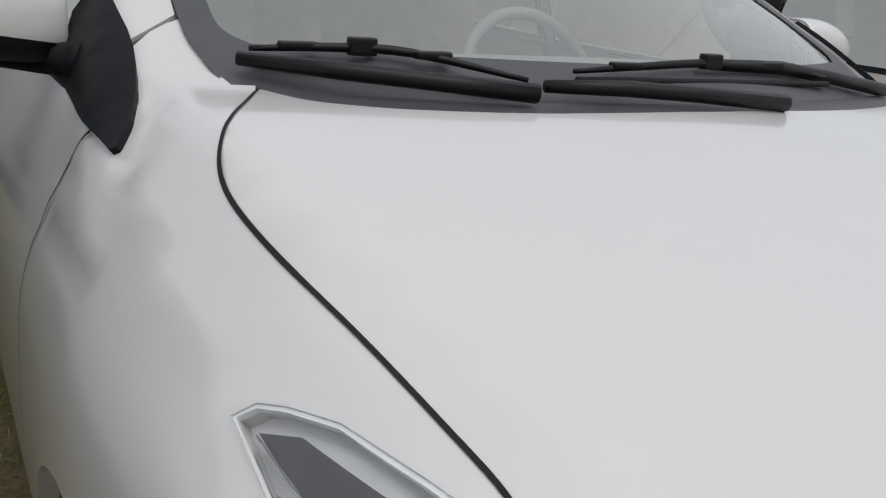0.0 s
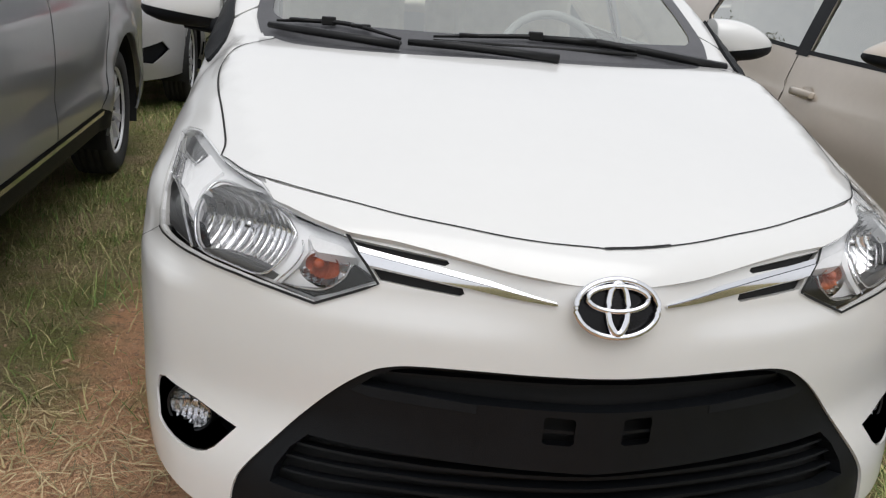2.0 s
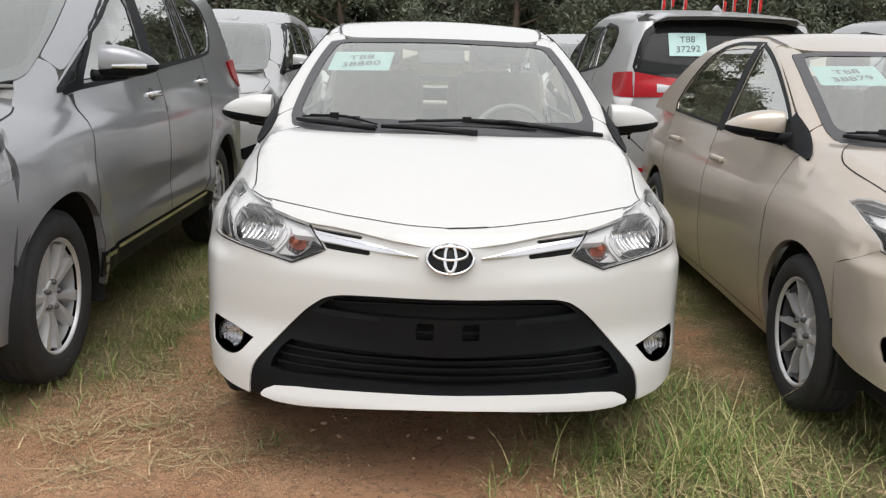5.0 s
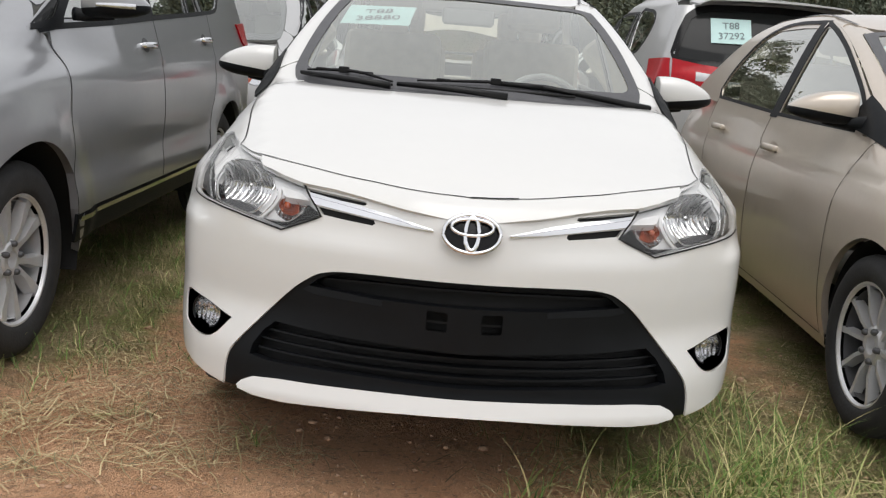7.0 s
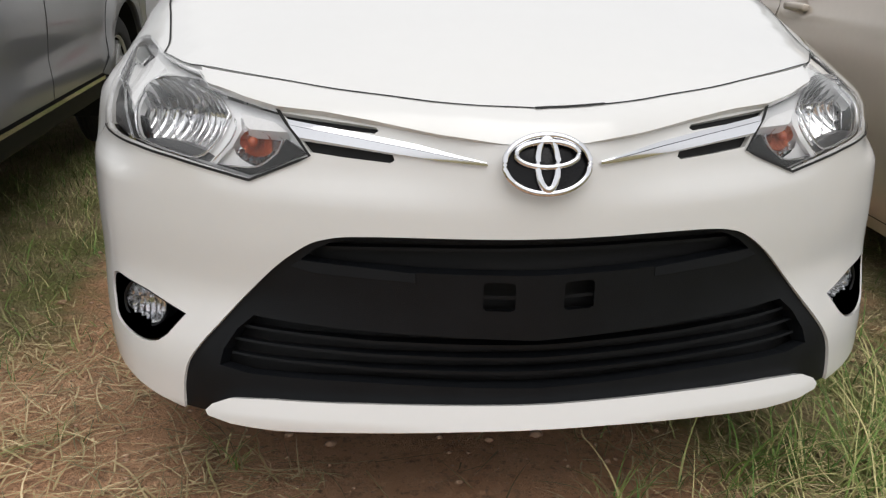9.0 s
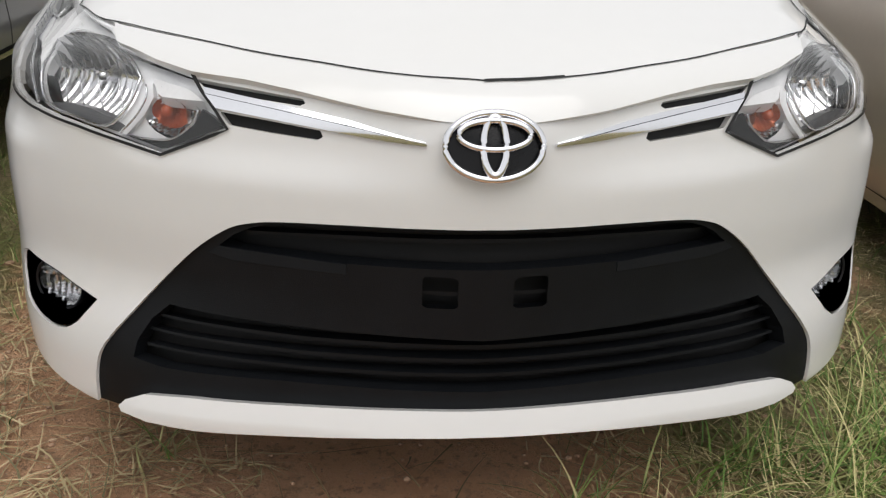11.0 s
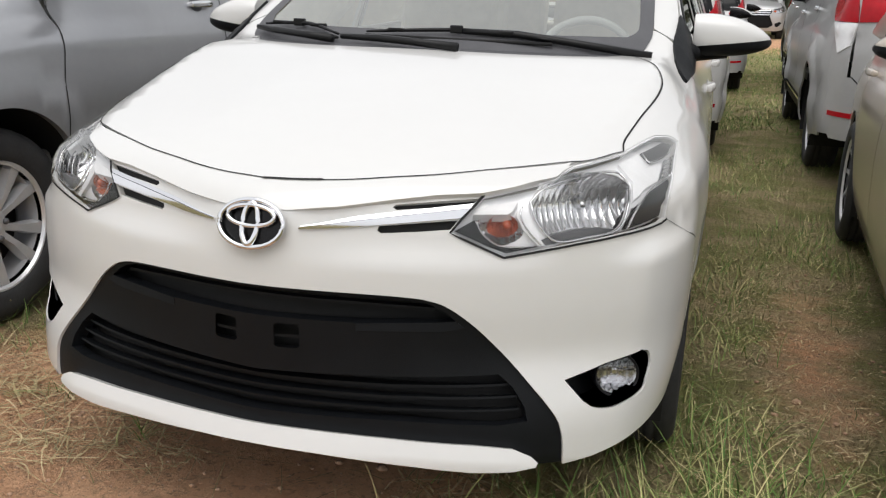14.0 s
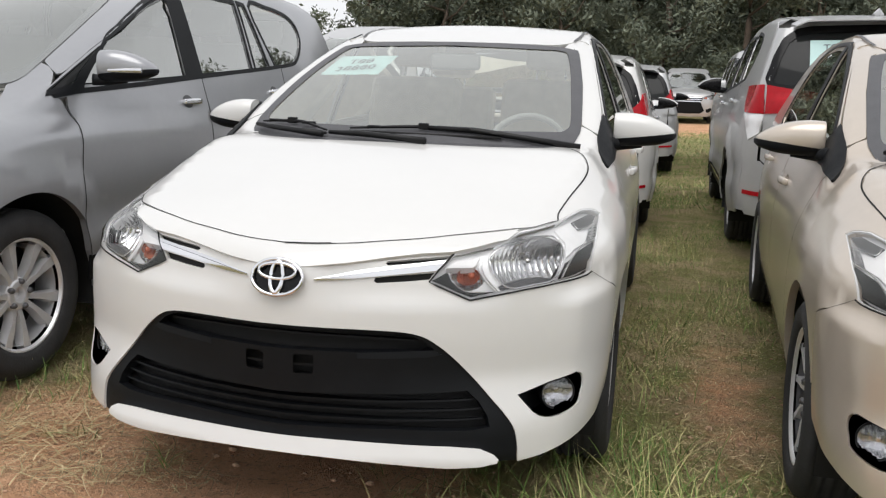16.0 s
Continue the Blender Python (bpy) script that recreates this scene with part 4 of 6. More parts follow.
        for x0, x1 in ((0.520, 0.528), (0.556, 0.563), (0.590, 0.595), (0.622, 0.624)):
            wire("reflector_rib", [(x0, 0.722), (x0 * 0.4 + x1 * 0.6, 0.752), (x1, 0.785)], 0.0013, 0.030, SATIN)
    # fender
    ft = shoulder([tuple(q) for q in cast(lo, *from_top(np.array([(x, y) for x, y, z in HOOD_GAP])))])
    arch3 = []
    for a in range(-12, 160, 6):
        y, z = 0.86 + 0.345 * math.cos(radians(a)), 0.30 + 0.345 * math.sin(radians(a))
        arch3.append((float(SD_WIDE(y) + SD_SIDE(z)) - 0.004, y, z))
    fend = spline(ft) + shoulder([(0.582, 1.1, 0.99), (0.603, 1.152, 1.014), (0.61, 1.2, 1.037), (0.612, 1.24, 1.058), (0.628, 1.237, 1.053), (0.649, 1.228, 1.043), (0.675, 1.208, 1.026), (0.7, 1.15, 0.985), (0.723, 1.122, 0.954), (0.752, 1.175, 0.894), (0.795, 1.243, 0.72), (0.805, 1.25, 0.5), (0.79, 1.25, 0.22)]) + shoulder(arch3) + shoulder([join[2], join[1], join[0]]) + shoulder(rim3)
    shell("fender", f, from_shoulder, fend, P, car, (), 0.03, rim=0.025, pair=True, label="painted front fender")
    for yc in (0.86, 3.41):
        for s in (1, -1):
            v, fs = [], []
            for i in range(25):
                a = radians(-18 + i * 9)
                for xx in (0.45, 0.765):
                    v.append((s * xx, yc + 0.352 * math.cos(a), 0.30 + 0.352 * math.sin(a)))
            fs = [(2 * i, 2 * i + 1, 2 * i + 3, 2 * i + 2) for i in range(24)]
            smooth_part("wheel_liner", v, fs, GAP, car)
    # doors and sides
    d1 = [(1.252, 0.22), (2.27, 0.22), (2.27, 0.5), (2.255, 0.975), (1.9, 0.965), (1.25, 0.957), (1.126, 0.954), (1.178, 0.894), (1.246, 0.72), (1.252, 0.5)]
    d2 = [(2.275, 0.22), (2.95, 0.22), (3.06, 0.35), (3.12, 0.55), (3.22, 0.75), (3.25, 1.01), (2.26, 0.975), (2.275, 0.5)]
    rarch = arc(3.41, 0.30, 0.345, 200, -20, 30)
    d3 = [(2.955, 0.22), (3.08, 0.22)] + rarch + [(3.8, 0.25), (4.0, 0.25), (4.3, 0.3), (4.36, 0.6), (4.33, 0.9), (4.2, 1.04), (3.6, 1.04), (3.255, 1.012), (3.225, 0.75), (3.125, 0.55), (3.065, 0.35)]
    sill = [(1.2, 0.17), (3.06, 0.17), (3.08, 0.218), (1.2, 0.218)]
    for nm, poly in (("door", d1), ("door", d2), ("quarter_panel", d3), ("sill", sill)):
        shell(nm, f if nm == "door" else lo, from_side, poly, P, car, (), 0.05, pair=True)
    # door gaps have no depth: their shade is a dark strip
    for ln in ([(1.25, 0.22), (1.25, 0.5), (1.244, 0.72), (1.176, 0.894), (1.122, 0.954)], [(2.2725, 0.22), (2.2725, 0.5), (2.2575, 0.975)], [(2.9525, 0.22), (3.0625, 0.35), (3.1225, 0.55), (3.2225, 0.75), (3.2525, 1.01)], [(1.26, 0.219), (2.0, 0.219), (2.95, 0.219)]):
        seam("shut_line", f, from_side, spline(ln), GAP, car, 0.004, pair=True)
    door_handle(car, f, 2.10, 0.83, P, "painted door handle")
    door_handle(car, f, 2.98, 0.86, P, "painted door handle")
    # greenhouse
    w1 = [(1.345, 0.978)] + spline([(1.35, 1.045), (1.45, 1.105), (1.63, 1.19), (1.83, 1.275), (2.02, 1.342), (2.19, 1.388)]) + [(2.19, 0.985)]
    w2 = [(2.27, 0.990)] + spline([(2.27, 1.394), (2.6, 1.40), (2.85, 1.375), (3.05, 1.305), (3.22, 1.17), (3.28, 1.06)]) + [(3.24, 1.02)]
    frame_s = [(1.215, 1.02)] + spline([(1.37, 1.095), (1.58, 1.195), (1.83, 1.30), (2.05, 1.375), (2.2, 1.42), (2.6, 1.438), (2.95, 1.42), (3.3, 1.33), (3.7, 1.14), (3.9, 1.05)]) + [(3.8, 1.0), (2.3, 0.957), (1.26, 0.945)]
    shell("pillar_frame", up, from_side, frame_s, P, car, (w1, w2), 0.035, pair=True, label="painted roof pillar and window frame")
    shell("mirror_triangle", f, from_side, [(1.070, 0.929)] + spline([(1.066, 0.933), (1.085, 0.951), (1.108, 0.966), (1.2, 1.022), (1.29, 1.066), (1.36, 1.095)], 3) + [(1.375, 1.05), (1.36, 0.976), (1.2, 0.958), (1.12, 0.942)], BLACK, car, (), 0.025, lift=0.009, rim=0.02, pair=True, label="black mirror sail panel")
    shell("roof_pillar", up, from_front, wide([(0.596, 1.062)] + spline([(0.566, 1.20), (0.517, 1.325), (0.485, 1.352)], 4) + spline([(0.545, 1.375), (0.578, 1.30), (0.618, 1.20), (0.652, 1.10), (0.660, 1.03)], 4)), P, car, (), 0.025, lift=0.001, rim=0.006, pair=True)
    for w in (w1, w2):
        for g in shell("side_window", up, from_side, w, SIDE_GLASS, car, (), 0.06, lift=-0.006, rim=0, pair=True, label="clear side window glass"):
            g.visible_shadow = False
        shell("window_trim", up, from_side, grow(w, 0.016), BLACK, car, (w,), 0.04, lift=0.002, rim=0.006, pair=True)
    shell("door_pillar", up, from_side, [(2.18, 0.96), (2.28, 0.96), (2.28, 1.41), (2.18, 1.405)], BLACK, car, (), 0.05, lift=0.003, rim=0, pair=True)
    shell("roof", up, from_top, both(wide([(0, 1.90)] + spline([(0.25, 1.925), (0.38, 1.955), (0.45, 2.01), (0.485, 2.12), (0.50, 2.4), (0.508, 2.8), (0.49, 3.1), (0.45, 3.32)]) + [(0, 3.38)])), P, car, (), 0.05, label="painted roof panel")
    shell("roof_rail", up, from_shoulder, shoulder(wide([(0.46, 1.93, 1.37), (0.49, 2.1, 1.42), (0.50, 2.5, 1.455), (0.49, 3.0, 1.435), (0.555, 3.0, 1.37), (0.57, 2.5, 1.40), (0.565, 2.1, 1.375), (0.55, 1.95, 1.345)])), P, car, (), 0.05, lift=-0.003, rim=0, pair=True)
    seam("roof_moulding", up, from_top, spline(wide([(0.475, 2.06), (0.490, 2.2), (0.494, 2.5), (0.488, 2.9), (0.47, 3.1)])), GREY_TRIM, car, 0.012, lift=0.003, pair=True)
    scr = both(wide([(0, 1.366)] + spline([(0.25, 1.363), (0.42, 1.354), (0.49, 1.342), (0.515, 1.325), (0.564, 1.20), (0.594, 1.06), (0.59, 1.02), (0.572, 0.99), (0.535, 0.974)], 4) + [(0.3, 0.962), (0, 0.955)]))
    shell("windscreen", up, from_front, scr, GLASS, car, (), 0.05, lift=0.0025, rim=0, label="large greenish windscreen").visible_shadow = False
    inner = both(wide([(0, 1.348), (0.42, 1.338)] + spline([(0.459, 1.332), (0.475, 1.315), (0.508, 1.245), (0.542, 1.13), (0.556, 1.065), (0.550, 1.045), (0.53, 1.035)], 4) + [(0, 1.034)]))
    shell("windscreen_border", up, from_front, scr, GREY_TRIM, car, (inner,), 0.04, lift=0.0045, rim=0, label="dark glass border")
    rw = both(wide([(0, 1.37), (0.42, 1.35), (0.52, 1.10), (0, 1.08)]))
    shell("rear_window", up, from_back, rw, GLASS, car, (), 0.06, rim=0).visible_shadow = False
    shell("boot_lid", f, from_top, both([(0, 3.95), (0.5, 3.9), (0.62, 4.0), (0.60, 4.3), (0, 4.38)]), P, car, (), 0.06)
    shell("rear_bumper", lo, from_back, both([(0, 0.28), (0.6, 0.28), (0.66, 0.5), (0.64, 0.98), (0, 1.0)]), P, car, (), 0.08)
    door_mirror(car, P, 0.722, 0.945, 1.40, 1.046, 0.060, (0.706, 1.27, 0.955))
    # wipers
    def wiper(arm, blade, parts=True):
        lift = Vector((0, 0.008, 0.025))
        bm = bmesh.new()
        tube(bm, [Vector(q) + lift for q in arm], [0.012] + [0.0105] * (len(arm) - 2) + [0.008], 8)
        w = part("wiper", bm, WIPER, car, "black windscreen wiper")
        if not blade:
            return
        pts = [Vector(q) + lift for q in spline(blade, 5)]
        n = len(pts)
        part("wiper_blade", tube(bmesh.new(), pts, [0.0035 + 0.003 * math.sin(math.pi * i / (n - 1)) for i in range(n)], 6), WIPER, w)
        low = [Vector(q) + lift - Vector((0, 0.008, 0.010)) for q in blade]
        part("wiper_rubber", tube(bmesh.new(), [low[0], low[-1]], 0.005, 6), GAP, w)
        for k in (0.22, 0.5, 0.78):
            q = pts[int(k * (n - 1))]
            part("wiper_clip", box(bmesh.new(), q.x, q.y, q.z + 0.002, 0.036 if k == 0.5 else 0.05, 0.016, 0.022 if k == 0.5 else 0.010, 0.004), WIPER, w)
    wiper(wide([(-0.256, 0.955, 0.985), (-0.36, 0.985, 0.992), (-0.47, 1.04, 0.998), (-0.563, 1.105, 1.002)]), wide([(-0.545, 1.12, 1.012), (-0.454, 1.098, 1.018), (-0.364, 1.068, 1.017), (-0.25, 0.985, 0.997)]))
    wiper(wide([(0.61, 1.06, 0.970), (0.382, 1.04, 1.0), (0.25, 1.035, 1.014), (0.085, 1.02, 1.018)]), wide([(-0.171, 1.0, 1.007), (-0.06, 1.006, 1.014), (0.085, 1.02, 1.02), (0.22, 1.03, 1.016), (0.351, 1.03, 1.002)]))
    wiper(wide([(0.12, 0.908, 0.980), (-0.026, 0.935, 0.988), (-0.12, 0.952, 0.992), (-0.235, 0.970, 0.992)]), None)
    # cabin
    bm = box(bmesh.new(), 0, 1.42, 0.86, 1.24, 0.55, 0.26, 0.08)
    part("dashboard", bm, DASH, car, "grey dashboard")
    bm = bmesh.new()
    m = Matrix.Translation((0.34, 1.78, 0.90)) @ pose(0, 0, 0, 65, 0, 0)
    tube(bm, [m @ Vector((0.18 * math.cos(a * math.pi / 16), 0.18 * math.sin(a * math.pi / 16), 0)) for a in range(32)], 0.015, 8, True)
    tube(bm, [m @ Vector((-0.17, 0, 0)), m @ Vector((0, 0, -0.03)), m @ Vector((0.17, 0, 0))], 0.02, 8)
    tube(bm, [m @ Vector((0, 0, -0.03)), m @ Vector((0, -0.17, 0))], 0.02, 8)
    part("steering_wheel", bm, DASH, car)
    for x in (-0.34, 0.34):
        seat(car, x, 2.32, 0.55)
        seat(car, x, 3.12, 0.60, 0.56, 0.52)
    bm = box(bmesh.new(), 0, 1.86, 1.285, 0.22, 0.03, 0.07, 0.02)
    part("rear_view_mirror", bm, DASH, car)
    bm = box(bmesh.new(), 0, 2.3, 0.40, 1.36, 2.6, 0.06, 0.02)
    part("cabin_floor", bm, DASH, car)
    bm = box(bmesh.new(), 0, 3.55, 0.98, 1.15, 0.5, 0.04, 0.015)
    part("parcel_shelf", bm, SEAT, car)
    # wheels
    for x, y in ((0.797, 0.86), (-0.797, 0.86), (0.785, 3.41), (-0.785, 3.41)):
        add_wheel(car, WHEEL_SEDAN, x - 0.0925 * (1 if x > 0 else -1), y, 0.30, spin=y * 40)
    bm = box(bmesh.new(), 0, 2.2, 0.27, 1.3, 3.7, 0.20, 0.04)
    part("underbody", bm, GAP, car)
    return car


sedan = build_sedan("white four-door sedan parked on the dirt, nose out")


def repaint(car, paint, label):
    """The same car in another colour."""
    for o in car.children_recursive:
        for sl in o.material_slots:
            if sl.material in (PAINT_WHITE, PAINT_GREY):
                sl.link = "OBJECT"
                sl.material = paint
    return tagged(car, label)


beige_sedan = repaint(copy_thing(sedan, pose(2.10, -0.127, 0.0, 0, 0, -2.2)), PAINT_BEIGE, "champagne beige sedan parked beside the white one")


# ---- the people carrier's form ----
MV_PLAN = table([0, 0.3, 0.5, 0.7, 0.8, 0.87, 0.92], [0, 0.03, 0.09, 0.22, 0.36, 0.55, 0.75], True)
MV_LEAN = table([0.2, 0.4, 0.6, 0.8, 0.92, 1.02, 1.1], [0.05, 0.0, 0.0, 0.03, 0.10, 0.24, 0.4])
MV_TOP = table([0.0, 0.1, 0.3, 0.6, 1.0, 1.5, 3.0, 4.735], [0.90, 0.95, 1.00, 1.06, 1.12, 1.14, 1.17, 1.2])
MV_DROP = table([0, 0.4, 0.6, 0.75, 0.85, 0.93], [0, 0.02, 0.045, 0.085, 0.14, 0.26], True)
MV_WIDE = table([0.3, 0.6, 1.0, 2.0, 3.8, 4.3, 4.6, 4.735], [0.875, 0.90, 0.905, 0.91, 0.91, 0.895, 0.86, 0.80])
MV_SIDE = table([0.2, 0.35, 0.5, 0.6, 0.66, 0.75, 0.9, 1.0, 1.1, 1.2], [-0.06, -0.015, 0.0, -0.010, -0.006, 0.0, -0.006, -0.025, -0.05, -0.08])
MV_BACK = table([0, 0.5, 0.75, 0.85, 0.92], [4.735, 4.68, 4.54, 4.38, 4.1])


def mpv_lower(p):
    x, y, z = np.abs(p[:, 0]), p[:, 1], p[:, 2]
    front = (MV_PLAN(x) + MV_LEAN(z) - y) * 0.7
    flare = 0.0
    for yc in (0.86, 3.61):
        r = np.hypot(y - yc, z - 0.336)
        flare = np.maximum(flare, 0.022 * np.clip((0.56 - r) / 0.10, 0, 1))
    side = x - MV_WIDE(y) - MV_SIDE(z) - flare + 0.02
    top = z - (MV_TOP(y) - MV_DROP(x))
    back = (y - MV_BACK(x) + 0.12 * np.maximum(z - 0.85, 0)) * 0.8
    f = smax(front, side, 0.08)
    f = smax(f, top, 0.05)
    return smax(f, back, 0.06)


MV_ROOF = table([1.2, 1.6, 1.9, 2.3, 2.8, 3.5, 4.2, 4.6], [1.42, 1.57, 1.665, 1.745, 1.775, 1.765, 1.71, 1.665])
MV_GLASSW = table([0.95, 1.1, 1.3, 1.5, 1.65, 1.76], [0.885, 0.845, 0.79, 0.73, 0.675, 0.61])
MV_SCREEN = table([0.95, 1.1, 1.2, 1.3, 1.4, 1.5, 1.6, 1.72], [0.62, 0.90, 1.09, 1.29, 1.51, 1.75, 2.05, 2.5])
MV_REAR = table([0.9, 1.1, 1.3, 1.5, 1.65, 1.74], [4.66, 4.65, 4.60, 4.50, 4.40, 4.25])


def mpv_upper(p):
    x, y, z = np.abs(p[:, 0]), p[:, 1], p[:, 2]
    screen = (MV_SCREEN(z) + 0.35 * x * x - y) * 0.45
    roof = z - MV_ROOF(y) + 0.07 * x * x
    side = x - MV_GLASSW(z) + 0.05 * np.maximum(y - 3.6, 0) ** 2 + 0.11 * np.maximum(1.75 - y, 0)
    rear = (y - MV_REAR(z) + 0.22 * x * x) * 0.8
    f = smax(screen, side, 0.04)
    f = smax(f, roof, 0.05)
    return np.maximum(smax(f, rear, 0.05), 0.98 - z)


def mpv_all(p):
    return smin(mpv_lower(p), mpv_upper(p), 0.03)


WHEEL_MPV = wheel_data(0.336, 0.222, 0.205, 5, True)


def build_mpv(label):
    car = new("mpv_car")
    tagged(car, label, "car")
    f, lo, up = mpv_all, mpv_lower, mpv_upper
    P = PAINT_GREY
    edge = [(0, 0.12), (0.35, 0.16), (0.6, 0.29), (0.72, 0.46)]
    gap = [(0.72, 0.46), (0.715, 0.62), (0.715, 0.76), (0.70, 0.88), (0.63, 1.04)]
    rear = [(0, 0.93), (0.35, 0.95), (0.55, 0.995), (0.63, 1.04)]
    shell("hood", lo, from_top, both(spline(edge)[:-1] + spline(gap)[:-1] + spline(rear)[::-1]), P, car, (), 0.05, label="metallic bonnet")
    # gap shade laid on as a dark strip
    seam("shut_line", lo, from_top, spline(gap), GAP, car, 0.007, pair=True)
    shell("cowl", lo, from_top, both(spline(rear) + [(0.72, 1.15), (0.4, 1.2), (0, 1.2)]), GREY_TRIM, car, (), 0.06, lift=-0.01, rim=0)

    def uq(pts):
        q = np.array(pts, float)
        o, d = from_front(q)
        return corner([tuple(r) for r in cast(lo, o, d)])
    # nose
    lamp = uq([(0.46, 0.80), (0.60, 0.755), (0.78, 0.78), (0.845, 0.83)]) + corner([(0.80, 0.56, 0.93), (0.745, 0.69, 0.99), (0.728, 0.68, 0.995)]) + uq([(0.66, 0.92), (0.5, 0.87)])
    seam_y = [(0.95 * math.atan2(0.875, 1 - y), z) for y, z in ((0.52, 0.73), (0.47, 0.58), (0.44, 0.40), (0.46, 0.28))]
    bump = [corner([(0, 0.12, 0.945)])[0]] + corner([(0.35, 0.16, 0.94), (0.6, 0.29, 0.935), (0.72, 0.46, 0.965)]) + corner([(0.735, 0.69, 0.995), (0.80, 0.56, 0.93)]) + uq([(0.845, 0.83)]) + seam_y + uq([(0.6, 0.24), (0, 0.23)])
    grille = both(uq([(0, 0.86), (0.44, 0.85), (0.46, 0.80), (0.40, 0.68), (0.52, 0.42), (0.40, 0.33), (0, 0.32)]))
    fogs = uq([(0.56, 0.46), (0.72, 0.52), (0.76, 0.46), (0.66, 0.36), (0.58, 0.37)])
    bumper = shell("front_bumper", lo, from_corner, both(bump), P, car, (grille, lamp, [(-a, b) for a, b in lamp], fogs, [(-a, b) for a, b in fogs]), 0.05, label="metallic front bumper")
    shell("grille", lo, from_corner, grille, BLACK, bumper, (), 0.05, lift=-0.035, rim=0, label="black grille")
    for z in (0.83, 0.77, 0.71):
        shell("grille_bar", lo, from_corner, both(uq([(0, z + 0.018), (0.42, z + 0.012), (0.42, z - 0.012), (0, z - 0.018)])), SATIN if z > 0.7 else BLACK, bumper, (), 0.06, lift=-0.008, rim=0.02)
    for s in (1, -1):
        hl = shell("headlight", lo, from_corner, [(s * a, b) for a, b in lamp], SATIN, car, (), 0.05, lift=-0.05, rim=0, label="clear headlight")
        shell("lens", lo, from_corner, [(s * a, b) for a, b in lamp], LENS, hl, (), 0.05, lift=0.002, rim=0).visible_shadow = False
        dish("reflector", (s * 0.68, 0.32, 0.84), (0.4 * s, -0.9, 0), 0.075, 0.05, 0.05, SATIN, hl)
        shell("lamp_bezel", lo, from_corner, [(s * a, b) for a, b in lamp], LAMP_LIGHT, hl, ([(s * (0.94 * a + 0.06 * 0.72), 0.90 * b + 0.10 * 0.865) for a, b in lamp],), 0.05, lift=-0.006, rim=0.03)
        shell("indicator", lo, from_corner, uq([(s * 0.49, 0.80), (s * 0.57, 0.78), (s * 0.60, 0.84), (s * 0.53, 0.86)]), ORANGE, hl, (), 0.04, lift=-0.012, rim=0.01)
        shell("fog_lamp", lo, from_corner, [(s * a, b) for a, b in fogs], BLACK, bumper, (), 0.05, lift=-0.03, rim=0)
    badge(car, 0.15, 0.10, Matrix.Translation((0, 0.02, 0.80)) @ pose(0, 0, 0, -10, 0, 0))
    # fender, doors, quarter
    a0 = arc(0.86, 0.336, 0.405, 155, -8, 30)
    arch3 = []
    for y, z in a0:
        o, d = from_side(np.array([[y, z]]))
        arch3.append(tuple(cast(lo, o, d)[0]))
    fend = shoulder([(0.72, 0.46, 0.965), (0.715, 0.62, 0.995), (0.715, 0.76, 1.02), (0.70, 0.88, 1.04), (0.63, 1.04, 1.09), (0.605, 1.10, 1.13), (0.635, 1.15, 1.16), (0.640, 1.29, 1.235), (0.68, 1.28, 1.213), (0.72, 1.25, 1.188), (0.755, 1.17, 1.12), (0.80, 1.20, 1.085), (0.86, 1.222, 0.98), (0.885, 1.19, 0.82), (0.89, 1.17, 0.60), (0.87, 1.19, 0.42), (0.86, 1.27, 0.34)])
    fend = fend[:-1] + shoulder(arch3[::-1]) + shoulder([(0.872, 0.52, 0.73), (0.845, 0.56, 0.83), (0.80, 0.56, 0.93), (0.735, 0.69, 0.995)])
    shell("fender", f, from_shoulder, fend, P, car, (), 0.04, rim=0.03, pair=True, label="metallic front fender")
    d1 = [(1.195, 0.44), (2.28, 0.44), (2.30, 0.7), (2.30, 1.19), (1.5, 1.135), (1.24, 1.10), (1.225, 1.04), (1.222, 0.98), (1.192, 0.82), (1.175, 0.60)]
    d2 = [(2.285, 0.44), (3.05, 0.44), (3.14, 0.52), (3.20, 0.70), (3.30, 0.85), (3.36, 1.255), (2.305, 1.19), (2.305, 0.7)]
    rarch = arc(3.61, 0.336, 0.405, 188, -8, 34)
    d3 = [(3.055, 0.44), (3.20, 0.40)] + rarch + [(4.1, 0.30), (4.32, 0.32), (4.40, 0.45), (4.38, 0.8), (4.38, 1.27), (3.365, 1.255), (3.305, 0.85), (3.205, 0.70), (3.145, 0.50)]
    sill = [(1.19, 0.33), (3.2, 0.33), (3.2, 0.405), (3.05, 0.438), (1.19, 0.438)]
    for nm, poly in (("door", d1), ("door", d2), ("quarter_panel", d3), ("sill", sill)):
        shell(nm, lo if nm == "sill" else f, from_side, poly, BLACK if nm == "sill" else P, car, (), 0.05, pair=True)
    seam("sill_moulding", lo, from_side, [(1.195, 0.422), (2.0, 0.422), (3.06, 0.422)], CHROME, car, 0.018, lift=0.012, pair=True, label="bright sill moulding")
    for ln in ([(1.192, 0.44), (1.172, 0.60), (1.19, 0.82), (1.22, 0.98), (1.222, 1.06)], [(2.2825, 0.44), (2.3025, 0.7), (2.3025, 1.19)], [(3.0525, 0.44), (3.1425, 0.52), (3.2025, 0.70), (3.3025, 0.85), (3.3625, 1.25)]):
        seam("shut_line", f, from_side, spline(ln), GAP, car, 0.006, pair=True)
    door_handle(car, f, 2.13, 1.06, CHROME, "chrome door handle")
    door_handle(car, f, 3.19, 1.10, CHROME, "chrome door handle")
    w0 = [(1.15, 1.115), (1.30, 1.132), (1.37, 1.19), (1.53, 1.312)]
